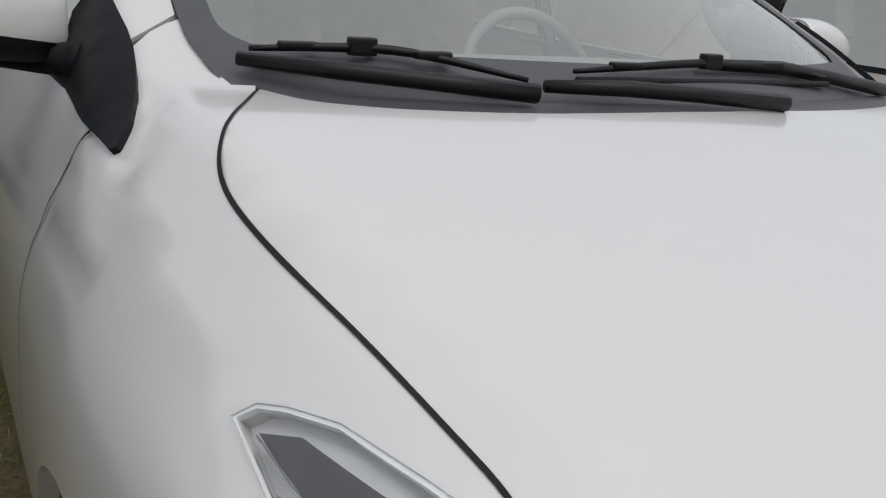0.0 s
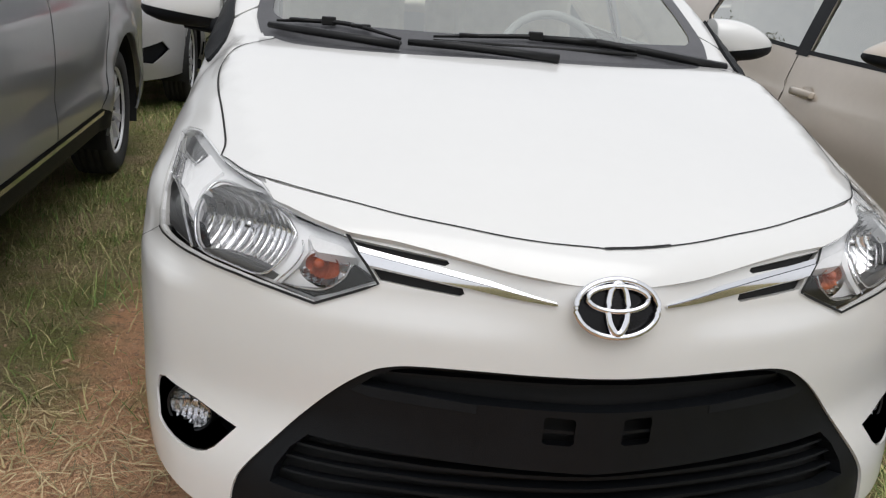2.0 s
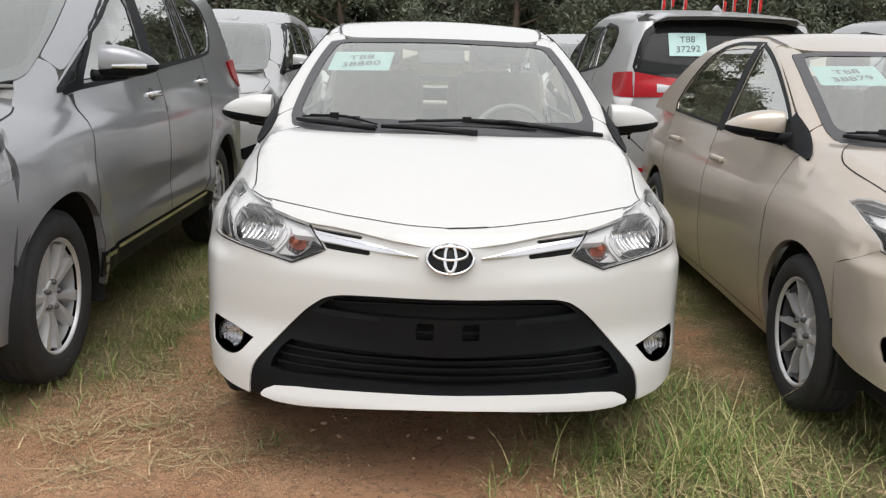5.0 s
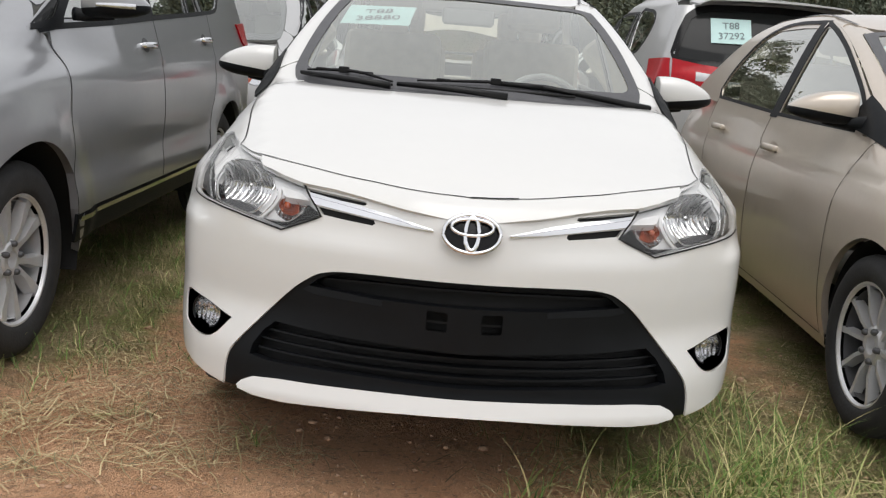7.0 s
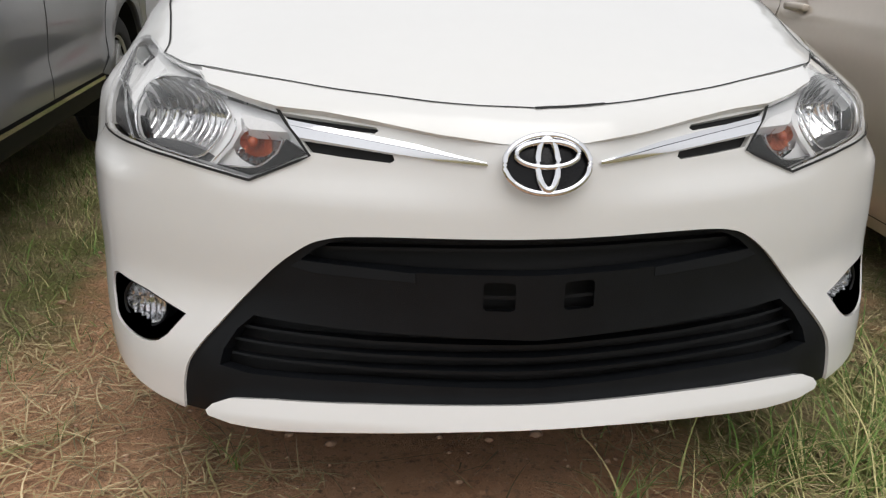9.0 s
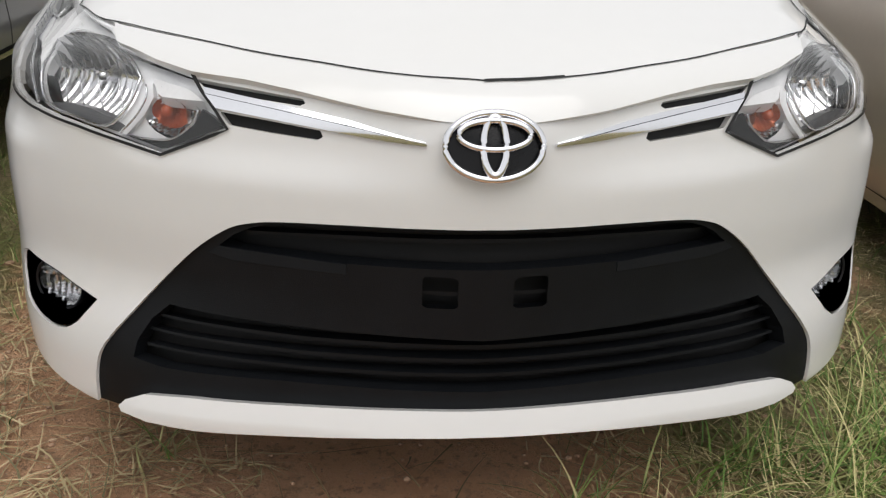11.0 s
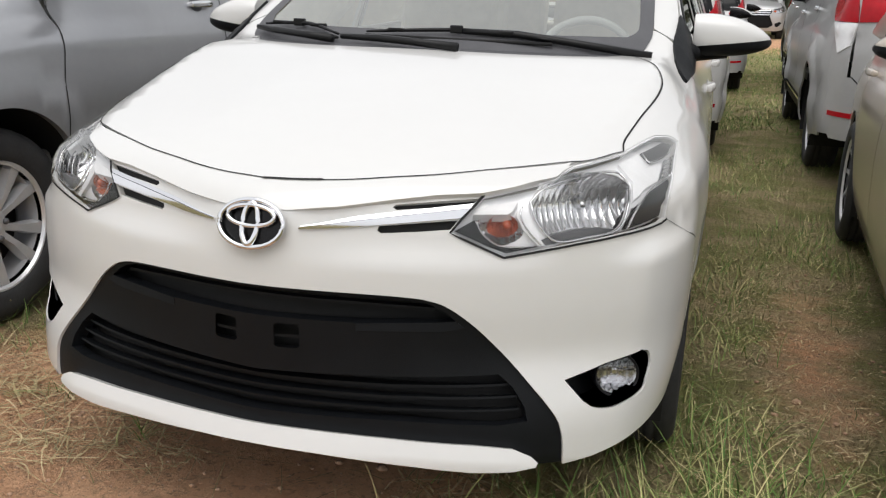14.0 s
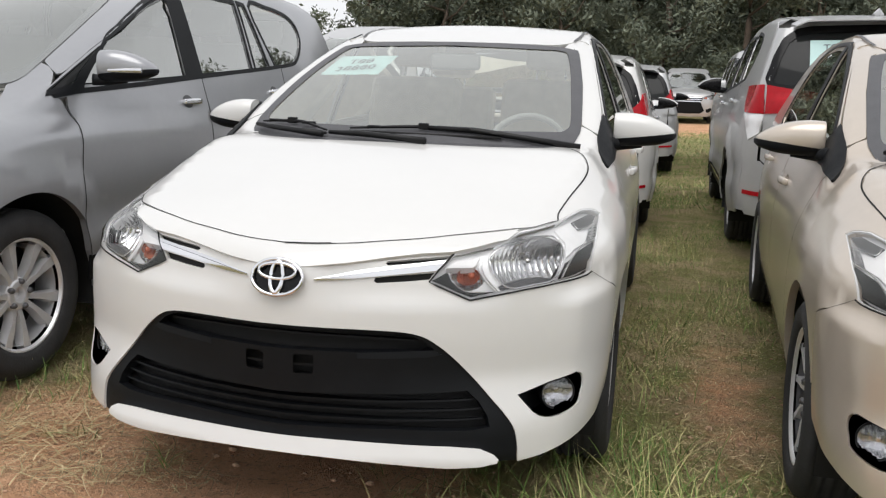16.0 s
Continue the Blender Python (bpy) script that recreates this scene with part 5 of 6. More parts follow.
    w1 = [(1.36, 1.148)] + spline([(1.44, 1.22), (1.59, 1.335), (1.72, 1.40), (1.86, 1.465), (2.02, 1.53), (2.17, 1.58)], 4) + [(2.15, 1.19)]
    w2 = [(2.31, 1.20), (2.29, 1.60), (2.6, 1.615), (2.93, 1.605), (2.92, 1.235)]
    w3 = [(2.99, 1.24), (2.99, 1.605), (3.06, 1.60), (3.17, 1.252)]
    w4 = spline([(3.28, 1.262), (3.14, 1.60), (3.4, 1.61), (3.68, 1.575), (3.79, 1.50), (3.76, 1.40), (3.62, 1.30), (3.45, 1.272)], 4)
    frame_s = [(1.10, 1.08)] + spline([(1.13, 1.11), (1.30, 1.202), (1.50, 1.303), (1.72, 1.405), (1.93, 1.505), (2.1, 1.60), (2.3, 1.675), (2.9, 1.70), (3.6, 1.695), (4.12, 1.66), (4.29, 1.55)], 5) + [(4.38, 1.3), (4.39, 1.262), (3.36, 1.248), (2.3, 1.183), (1.5, 1.128), (1.24, 1.093)]
    shell("pillar_frame", up, from_side, frame_s, P, car, (w0, w1, w2, w3, w4), 0.05, pair=True, label="metallic roof pillar and window frame")
    w0 = grow(w0, -0.016)
    band = [(1.13, 1.098), (1.15, 1.118)] + spline([(1.31, 1.200), (1.51, 1.300), (1.73, 1.402), (1.94, 1.502), (2.05, 1.555), (2.17, 1.595)], 4) + spline([(2.17, 1.585), (2.02, 1.535), (1.86, 1.47), (1.72, 1.405), (1.59, 1.34), (1.44, 1.225), (1.36, 1.15)], 4) + [(1.34, 1.118)]
    shell("window_frame", up, from_side, band, BLACK, car, (w0,), 0.03, lift=0.004, rim=0.006, pair=True, label="black window frame")
    for w in (w0, w1, w2, w3, w4):
        for g in shell("side_window", up, from_side, w, DARK_GLASS if w is w0 else SIDE_GLASS, car, (), 0.08, lift=-0.006, rim=0, pair=True, label="side window glass"):
            g.visible_shadow = False
        shell("window_trim", up, from_side, grow(w, 0.012 if w in (w0, w1) else 0.022), BLACK, car, (w,), 0.05, lift=0.002, rim=0.006, pair=True)
    shell("door_pillar", up, from_side, [(2.14, 1.18), (2.32, 1.19), (2.31, 1.62), (2.16, 1.60)], BLACK, car, (), 0.05, lift=0.003, rim=0, pair=True)
    seam("waist_moulding", up, from_side, [(1.16, 1.098), (1.3, 1.115), (2.2, 1.178), (3.3, 1.25)], BLACK, car, 0.022, lift=0.003, pair=True)
    shell("roof", up, from_top, both([(0, 2.03), (0.3, 2.06), (0.46, 2.13), (0.56, 2.27)] + [(0.595, 2.6), (0.60, 3.4), (0.56, 4.1), (0.50, 4.30), (0, 4.32)]), P, car, (), 0.08, label="metallic roof")
    shell("roof_rail", up, from_shoulder, shoulder([(0.50, 2.0, 1.60), (0.56, 2.3, 1.68), (0.585, 3.0, 1.725), (0.56, 4.1, 1.69), (0.65, 4.05, 1.60), (0.68, 3.0, 1.64), (0.67, 2.3, 1.60), (0.62, 2.0, 1.52)]), P, car, (), 0.06, lift=-0.003, rim=0, pair=True)
    scr = both([(0, 1.615), (0.42, 1.595), (0.50, 1.56), (0.555, 1.49), (0.608, 1.35), (0.632, 1.24), (0.638, 1.17), (0.62, 1.145), (0.55, 1.13), (0, 1.10)])
    shell("roof_pillar", up, from_front, [(0.642, 1.235)] + spline([(0.636, 1.245), (0.612, 1.35), (0.558, 1.49), (0.50, 1.565), (0.46, 1.60)], 3) + spline([(0.58, 1.63), (0.675, 1.55), (0.732, 1.40), (0.742, 1.30), (0.748, 1.20), (0.735, 1.185)], 3), P, car, (), 0.04, lift=0.001, rim=0.006, pair=True)
    shell("windscreen", up, from_front, scr, GLASS, car, (), 0.07, lift=0.003, rim=0, label="large windscreen").visible_shadow = False
    inner = both([(0, 1.59), (0.40, 1.575), (0.46, 1.545), (0.515, 1.47), (0.57, 1.34), (0.595, 1.235), (0.59, 1.205), (0.55, 1.19), (0, 1.165)])
    shell("windscreen_border", up, from_front, scr, GREY_TRIM, car, (inner,), 0.06, lift=-0.002, rim=0)
    # tail
    rw = both([(0, 1.62), (0.46, 1.605), (0.55, 1.585), (0.62, 1.53), (0.67, 1.42), (0.715, 1.27), (0.70, 1.22), (0.6, 1.205), (0, 1.205)])
    shell("tailgate", f, from_back, both([(0, 1.665), (0.50, 1.655), (0.60, 1.62), (0.67, 1.52), (0.75, 1.25), (0.735, 1.20), (0.735, 0.72), (0.62, 0.62), (0, 0.60)]), P, car, (rw,), 0.06, label="metallic tailgate")
    shell("rear_corner", f, from_tail, tail([(0.87, 4.31, 0.70), (0.745, 4.53, 0.70), (0.738, 4.53, 1.2), (0.745, 4.5, 1.26), (0.68, 4.42, 1.5), (0.60, 4.38, 1.62), (0.64, 4.18, 1.62), (0.74, 4.27, 1.5), (0.79, 4.35, 1.27), (0.86, 4.33, 1.2)]), P, car, (), 0.03, lift=-0.001, rim=0, pair=True)
    shell("rear_corner", f, from_tail, tail([(0.88, 4.26, 0.705), (0.73, 4.56, 0.705), (0.73, 4.56, 0.36), (0.87, 4.24, 0.34)]), P, car, (), 0.03, lift=-0.001, rim=0, pair=True)
    shell("rear_window", f, from_back, rw, DARK_GLASS, car, (), 0.08, lift=-0.004, rim=0, label="tinted rear window")
    seam("window_trim", f, from_back, rw + [rw[0]], GLOSS_BLACK, car, 0.05, lift=0.003)
    # roof spoiler over the rear window
    v, fs = [], []
    nx, ny = 17, 6
    for side in (0, 1):
        for i in range(nx):
            x = -0.575 + 1.15 * i / (nx - 1)
            for j in range(ny):
                y = 4.20 + (0.37 - 0.30 * x * x) * j / (ny - 1)
                z = float(MV_ROOF(4.2)) - 0.07 * x * x - 0.45 * max(abs(x) - 0.5, 0) + 0.004 - 0.11 * (y - 4.2)
                v.append((x, y, z - side * (0.035 - 0.024 * j / (ny - 1))))
    for side in (0, 1):
        for i in range(nx - 1):
            for j in range(ny - 1):
                k = side * nx * ny + i * ny + j
                fs.append((k, k + ny, k + ny + 1, k + 1) if side == 0 else (k, k + 1, k + ny + 1, k + ny))
    for i in range(nx - 1):
        k = i * ny + ny - 1
        fs.append((k, k + ny, k + ny + nx * ny, k + nx * ny))
    for i in (0, nx - 1):
        for j in range(ny - 1):
            k = i * ny + j
            fs.append((k, k + 1, k + 1 + nx * ny, k + nx * ny))
    smooth_part("rear_spoiler", v, fs, P, car)
    shell("rear_bumper", lo, from_back, both([(0, 0.59), (0.62, 0.61), (0.73, 0.71), (0.83, 0.71), (0.85, 0.45), (0.80, 0.33), (0, 0.31)]), P, car, (), 0.06, label="metallic rear bumper")
    for s in (1, -1):
        tl = shell("tail_lamp", f, from_tail, [(s * a, b) for a, b in tail([(0.86, 4.16, 1.215), (0.74, 4.50, 1.228), (0.735, 4.55, 1.035), (0.84, 4.38, 1.035), (0.87, 4.25, 1.10)])], RED, car, (), 0.025, lift=0.012, rim=0.03, label="red tail lamp")
        shell("tail_lamp_inner", f, from_back, [(s * a, b) for a, b in ((0.725, 1.226), (0.40, 1.175), (0.39, 1.14), (0.455, 1.05), (0.725, 1.035))], RED, tl, (), 0.05, lift=0.014, rim=0.03)
        shell("reversing_lamp", f, from_back, [(s * a, b) for a, b in ((0.57, 1.135), (0.47, 1.13), (0.455, 1.115), (0.49, 1.08), (0.57, 1.08))], LAMP_LIGHT, tl, (), 0.05, lift=0.017, rim=0.01)
        shell("tail_indicator", f, from_tail, [(s * a, b) for a, b in tail([(0.845, 4.37, 1.03), (0.735, 4.55, 1.03), (0.75, 4.53, 0.90), (0.80, 4.45, 0.85)])], LAMP_SILVER, tl, (), 0.05, lift=0.010, rim=0.02)
        shell("rear_reflector", lo, from_back, [(s * a, b) for a, b in ((0.82, 0.50), (0.62, 0.495), (0.62, 0.465), (0.82, 0.47))], RED, car, (), 0.05, lift=0.006, rim=0.01)
    seam("shut_line", lo, from_back, [(-0.62, 0.61), (-0.3, 0.597), (0.3, 0.597), (0.62, 0.61), (0.73, 0.715)], GAP, car, 0.008)
    v, fs = loft("fin", [(-0.03, 4.1, 1.72, 0.05, 0.02), (0, 4.1, 1.73, 0.08, 0.045), (0.03, 4.1, 1.72, 0.05, 0.02)], 12)
    smooth_part("roof_fin", v, fs, P, car)
    door_mirror(car, P, 0.86, 1.085, 1.40, 1.225, 0.066, (0.82, 1.36, 1.12))
    for s in (1, -1):
        v, fs = loft("strip", [(0.92, 1.337, 1.205, 0.004, 0.007), (1.0, 1.352, 1.207, 0.006, 0.010), (1.055, 1.376, 1.208, 0.006, 0.010)], 8)
        smooth_part("mirror_indicator", *((v, fs) if s > 0 else flip_x(v, fs)), SATIN, car)
    # cabin
    part("dashboard", box(bmesh.new(), 0, 1.35, 0.98, 1.4, 0.55, 0.26, 0.08), DASH, car)
    for x in (-0.38, 0.38):
        seat(car, x, 2.25, 0.72, 0.52, 0.62, DASH)
        seat(car, x, 3.05, 0.74, 0.56, 0.60, DASH)
        seat(car, x, 3.85, 0.76, 0.50, 0.55, DASH)
    part("cabin_floor", box(bmesh.new(), 0, 2.7, 0.5, 1.5, 3.4, 0.08, 0.02), DASH, car)
    part("underbody", box(bmesh.new(), 0, 2.35, 0.40, 1.3, 4.0, 0.18, 0.04), GAP, car)
    for yc in (0.86, 3.61):
        for s in (1, -1):
            v = []
            for i in range(25):
                a = radians(-18 + i * 9)
                for xx in (0.5, 0.87):
                    v.append((s * xx, yc + 0.415 * math.cos(a), 0.336 + 0.415 * math.sin(a)))
            smooth_part("wheel_liner", v, [(2 * i, 2 * i + 1, 2 * i + 3, 2 * i + 2) for i in range(24)], GAP, car)
            add_wheel(car, WHEEL_MPV, s * (0.855 - 0.1025), yc, 0.336, spin=yc * 50)
    return car


mpv = build_mpv("grey metallic people carrier parked beside the white sedan")
mpv.matrix_basis = pose(-2.308, 0.045, 0)
rear_mpv = repaint(copy_thing(mpv, pose(2.29, 9.06, 0, 0, 0, 180)), PAINT_SILVER, "silver people carrier parked with its tail to the camera")
mpv_b = repaint(copy_thing(mpv, pose(-2.22, 5.25, 0)), PAINT_SILVER, "silver people carrier parked behind the grey one")
mpv_c = repaint(copy_thing(mpv, pose(1.57, 27.5, -0.0)), PAINT_SILVER, "silver people carrier facing the grassy lane, far off")
hatch = repaint(copy_thing(mpv, pose(0.02, 9.25, 0, 0, 0, 180) @ Matrix.Diagonal((0.93, 0.88, 0.83, 1))), PAINT_WHITE, "white hatchback parked tail first behind the white sedan")
mpv_d = repaint(copy_thing(mpv, pose(2.55, 9.9, 0)), PAINT_SILVER, "silver people carrier parked nose to nose in the next row")
hatch_b = repaint(copy_thing(mpv, pose(0.25, 14.3, 0, 0, 0, 180) @ Matrix.Diagonal((0.93, 0.9, 0.84, 1))), PAINT_SILVER, "silver hatchback further along the row")
mpv_e = repaint(copy_thing(mpv, pose(-2.3, 10.4, 0)), PAINT_GREY, "grey people carrier further back in the row")
mpv_f = repaint(copy_thing(mpv, pose(4.7, 9.2, 0, 0, 0, 180)), PAINT_SILVER, "silver people carrier in the row beyond the beige sedan")


# the hatchbacks carry their tail lamps high beside the rear window
for h in (hatch, hatch_b):
    for o in list(h.children_recursive):
        if o.name.split(".")[0] in ("tail_lamp", "tail_lamp_inner", "reversing_lamp", "tail_indicator"):
            bpy.data.objects.remove(o)
    for s in (1, -1):
        shell("tail_lamp", mpv_all, from_tail, [(s * a, b) for a, b in tail([(0.83, 4.12, 1.37), (0.75, 4.40, 1.36), (0.70, 4.53, 1.24), (0.60, 4.58, 1.16), (0.62, 4.58, 1.12), (0.78, 4.48, 1.12), (0.85, 4.28, 1.22)])], RED, h, (), 0.03, lift=0.012, rim=0.03, label="red tail lamp")


# ---- ground: bare soil, dry and green grass ----
def bareness(x, y):
    """1 on trodden soil, 0 in grass."""
    b = np.exp(-(((x + 0.42) / 0.95) ** 2 + ((y + 0.85) / 1.15) ** 2) ** 2)
    b = np.maximum(b, np.exp(-(((x + 0.58) / 1.02) ** 2 + ((y - 0.15) / 1.08) ** 2) ** 2))
    b = np.maximum(b, 0.9 * np.exp(-(((x + 0.1) / 0.55) ** 2 + ((y - 0.2) / 0.5) ** 2)))
    b = np.maximum(b, 0.42 * np.exp(-(((x - 1.22) / 0.2) ** 2 + ((y - 1.6) / 1.0) ** 2)))
    b = np.maximum(b, 0.6 * np.exp(-(((x + 1.0) / 0.16) ** 2 + ((y - 1.5) / 0.7) ** 2)))
    b = np.maximum(b, 0.95 * np.exp(-((y - 23) / 2.6) ** 4))
    return b


GROUND = bpy.data.materials.new("soil_with_patchy_grass")
GROUND.use_nodes = True
gt = GROUND.node_tree
gb = gt.nodes["Principled BSDF"]
gb.inputs["Roughness"].default_value = 0.95
gb.inputs["Specular IOR Level"].default_value = 0.2
tc = gt.nodes.new("ShaderNodeTexCoord")


def gnoise(scale, detail=6, rough=0.6):
    n = gt.nodes.new("ShaderNodeTexNoise")
    n.inputs["Scale"].default_value, n.inputs["Detail"].default_value, n.inputs["Roughness"].default_value = scale, detail, rough
    gt.links.new(tc.outputs["Object"], n.inputs["Vector"])
    return n.outputs["Fac"]


def gmix(fac, a, b):
    m = gt.nodes.new("ShaderNodeMix")
    m.data_type = "RGBA"
    if isinstance(fac, float):
        m.inputs["Factor"].default_value = fac
    else:
        gt.links.new(fac, m.inputs["Factor"])
    for k, c in (("A", a), ("B", b)):
        sock = [s for s in m.inputs if s.name == k and s.type == "RGBA"][0]
        if isinstance(c, tuple):
            sock.default_value = (*c, 1)
        else:
            gt.links.new(c, sock)
    return [o for o in m.outputs if o.type == "RGBA"][0]


def gramp(v, lo, hi):
    r = gt.nodes.new("ShaderNodeMapRange")
    r.inputs["From Min"].default_value, r.inputs["From Max"].default_value = lo, hi
    gt.links.new(v, r.inputs["Value"])
    return r.outputs[0]


at = gt.nodes.new("ShaderNodeAttribute")
at.attribute_name = "bare"
soil = gmix(gramp(gnoise(2.2), 0.35, 0.65), (0.64, 0.348, 0.195), (0.82, 0.50, 0.30))
soil = gmix(gramp(gnoise(45, 7, 0.65), 0.54, 0.70), soil, (0.29, 0.17, 0.105))
soil = gmix(gramp(gnoise(14, 8, 0.8), 0.52, 0.66), soil, (0.45, 0.275, 0.17))
soil = gmix(gramp(gnoise(60, 6, 0.65), 0.62, 0.78), soil, (0.74, 0.56, 0.41))
turf = gmix(gramp(gnoise(3.0), 0.4, 0.6), (0.24, 0.25, 0.085), (0.42, 0.33, 0.185))
turf = gmix(gramp(gnoise(60, 8, 0.8), 0.45, 0.7), turf, (0.15, 0.11, 0.065))
turf = gmix(gramp(gnoise(160, 5, 0.8), 0.58, 0.75), turf, (0.38, 0.32, 0.18))
add = gt.nodes.new("ShaderNodeMath")
add.operation = "MULTIPLY_ADD"
add.inputs[1].default_value = 0.9
gt.links.new(gnoise(5.5, 8, 0.7), add.inputs[0])
gt.links.new(at.outputs["Fac"], add.inputs[2])
gt.links.new(gmix(gramp(add.outputs[0], 0.62, 0.95), turf, soil), gb.inputs["Base Color"])
gbp = gt.nodes.new("ShaderNodeBump")
gbp.inputs["Strength"].default_value, gbp.inputs["Distance"].default_value = 1.0, 0.05
gt.links.new(gnoise(38, 10, 0.75), gbp.inputs["Height"])
clod = gt.nodes.new("ShaderNodeBump")
clod.inputs["Strength"].default_value, clod.inputs["Distance"].default_value = 0.8, 0.06
gt.links.new(gnoise(9, 9, 0.7), clod.inputs["Height"])
gt.links.new(gbp.outputs[0], clod.inputs["Normal"])
gt.links.new(clod.outputs[0], gb.inputs["Normal"])


def spread(lo, hi, fine_lo, fine_hi, step, out=26):
    mid = np.arange(fine_lo, fine_hi + 1e-6, step)
    a = fine_lo - np.geomspace(step, fine_lo - lo, out)
    b = fine_hi + np.geomspace(step, hi - fine_hi, out)
    return np.concatenate([a[::-1], mid, b])


def ground_height(x, y):
    near = np.exp(-(np.hypot(x, y - 2) / 14) ** 4)
    h = 0.018 * np.sin(x * 2.3 + 0.6 * np.sin(y * 1.7)) * np.sin(y * 1.9 + 0.5 * x) + 0.008 * np.sin(x * 7.1 + 1.2 * np.sin(y * 5.3)) * np.sin(y * 6.7 + 2 * np.sin(x * 3.1))
    return (h - 0.012) * near


gx, gy = np.meshgrid(spread(-300, 300, -3.4, 4.0, 0.05), spread(-120, 700, -2.6, 8.0, 0.05))
gv = np.stack([gx.ravel(), gy.ravel(), ground_height(gx, gy).ravel()], 1)
nx, ny = gx.shape[1], gx.shape[0]
ii = (np.arange(ny - 1)[:, None] * nx + np.arange(nx - 1)[None]).ravel()
me = bpy.data.meshes.new("ground")
me.from_pydata(gv.tolist(), [], np.stack([ii, ii + 1, ii + nx + 1, ii + nx], 1).tolist())
me.shade_smooth()
me.materials.append(GROUND)
attr = me.attributes.new("bare", "FLOAT", "POINT")
attr.data.foreach_set("value", bareness(gv[:, 0], gv[:, 1]).astype(np.float32))
tagged(part("ground", me, None, None, "brown trodden soil with patchy dry and green grass"), kind="structure")


def blade_material(name, c1, c2, c3):
    m = material(name, c1, 0.7, 0)
    nt = m.node_tree
    b = nt.nodes["Principled BSDF"]
    ge = nt.nodes.new("ShaderNodeNewGeometry")
    rp = nt.nodes.new("ShaderNodeValToRGB")
    rp.color_ramp.elements[0].color, rp.color_ramp.elements[1].color = (*c1, 1), (*c3, 1)
    rp.color_ramp.elements.new(0.5).color = (*c2, 1)
    nt.links.new(ge.outputs["Random Per Island"], rp.inputs["Fac"])
    nt.links.new(rp.outputs[0], b.inputs["Base Color"])
    return m


GRASS_GREEN = blade_material("green_grass_blades", (0.06, 0.135, 0.022), (0.17, 0.265, 0.052), (0.62, 0.52, 0.26))
GRASS_DRY = blade_material("dry_grass_blades", (0.085, 0.12, 0.03), (0.26, 0.235, 0.095), (0.60, 0.47, 0.26))
STRAW = blade_material("pale_dry_straw", (0.13, 0.11, 0.05), (0.40, 0.31, 0.15), (0.70, 0.56, 0.33))
rng = np.random.default_rng(7)


def blades(name, x, y, length, width, lean, mat, label, segs=4, flat=0.0, droop=1.0):
    """Many bent blades in one mesh."""
    n = len(x)
    a = rng.uniform(0, 2 * np.pi, n)
    dx, dy = np.cos(a), np.sin(a)
    curl = rng.normal(0, 0.28, n)
    z0 = ground_height(x, y)
    pts, faces = [], []
    rows = []
    for k in range(segs + 1):
        s = k / segs
        r = length * (lean * s + (1 - lean) * 0.4 * droop * s * s)
        z = length * (np.sqrt(np.maximum(1 - (lean * 0.9) ** 2, 0.02)) * s - 0.45 * droop * lean * s * s) * (1 - flat) + flat * 0.012
        w = width * (1 - s) ** 0.7 * 0.5
        side = curl * length * s * s
        cx, cy = x + dx * r - dy * side, y + dy * r + dx * side
        rows.append(np.stack([cx - dy * w, cy + dx * w, z0 + np.maximum(z, 0.002)], 1))
        rows.append(np.stack([cx + dy * w, cy - dx * w, z0 + np.maximum(z, 0.002)], 1))
    v = np.stack(rows, 1).reshape(-1, 3)
    m = 2 * (segs + 1)
    base = np.arange(n)[:, None, None] * m
    q = np.array([[2 * k, 2 * k + 1, 2 * k + 3, 2 * k + 2] for k in range(segs)])[None]
    fs = (base + q).reshape(-1, 4)
    me = bpy.data.meshes.new(name)
    me.vertices.add(len(v))
    me.vertices.foreach_set("co", v.astype(np.float32).ravel())
    me.loops.add(fs.size)
    me.loops.foreach_set("vertex_index", fs.ravel().astype(np.int32))
    me.polygons.add(len(fs))
    me.polygons.foreach_set("loop_start", np.arange(0, fs.size, 4, dtype=np.int32))
    me.update(calc_edges=True)
    me.materials.append(mat)
    return tagged(part(name, me, None, None, label), category="grass", kind="stuff")


def patch(x, y):
    return 0.5 + 0.25 * np.sin(x * 3.1 + 1.3 * np.sin(y * 2.2)) + 0.25 * np.sin(y * 3.7 + 1.7 * np.sin(x * 2.9 + 1))


def scatter(n, x0, x1, y0, y1, keep):
    x, y = rng.uniform(x0, x1, n), rng.uniform(y0, y1, n)
    ok = rng.uniform(0, 1, n) < keep(x, y)
    return x[ok], y[ok]


# short dry turf, tall green tufts before the sedan's corner, loose straw
x, y = scatter(150000, -3.2, 3.6, -2.2, 7.5, lambda x, y: np.clip(1.15 * patch(x, y) - 1.1 * bareness(x, y), 0.004, 1) * np.exp(-np.maximum(y, 0) / 6))
blades("short_grass", x, y, rng.uniform(0.025, 0.085, len(x)), rng.uniform(0.0015, 0.0035, len(x)), rng.uniform(0.2, 0.9, len(x)), GRASS_DRY, "short dry grass between the cars", 2)
x, y = scatter(95000, -3.0, 3.6, -2.0, 8.0, lambda x, y: np.clip(1.3 * patch(y * 0.8, x * 1.1) - 0.18 - 1.3 * bareness(x, y), 0, 1))
blades("green_grass", x, y, rng.uniform(0.03, 0.11, len(x)), rng.uniform(0.002, 0.0045, len(x)), rng.uniform(0.2, 0.9, len(x)), GRASS_GREEN, "short green grass in patches", 3)
tx, ty, tl = [], [], []
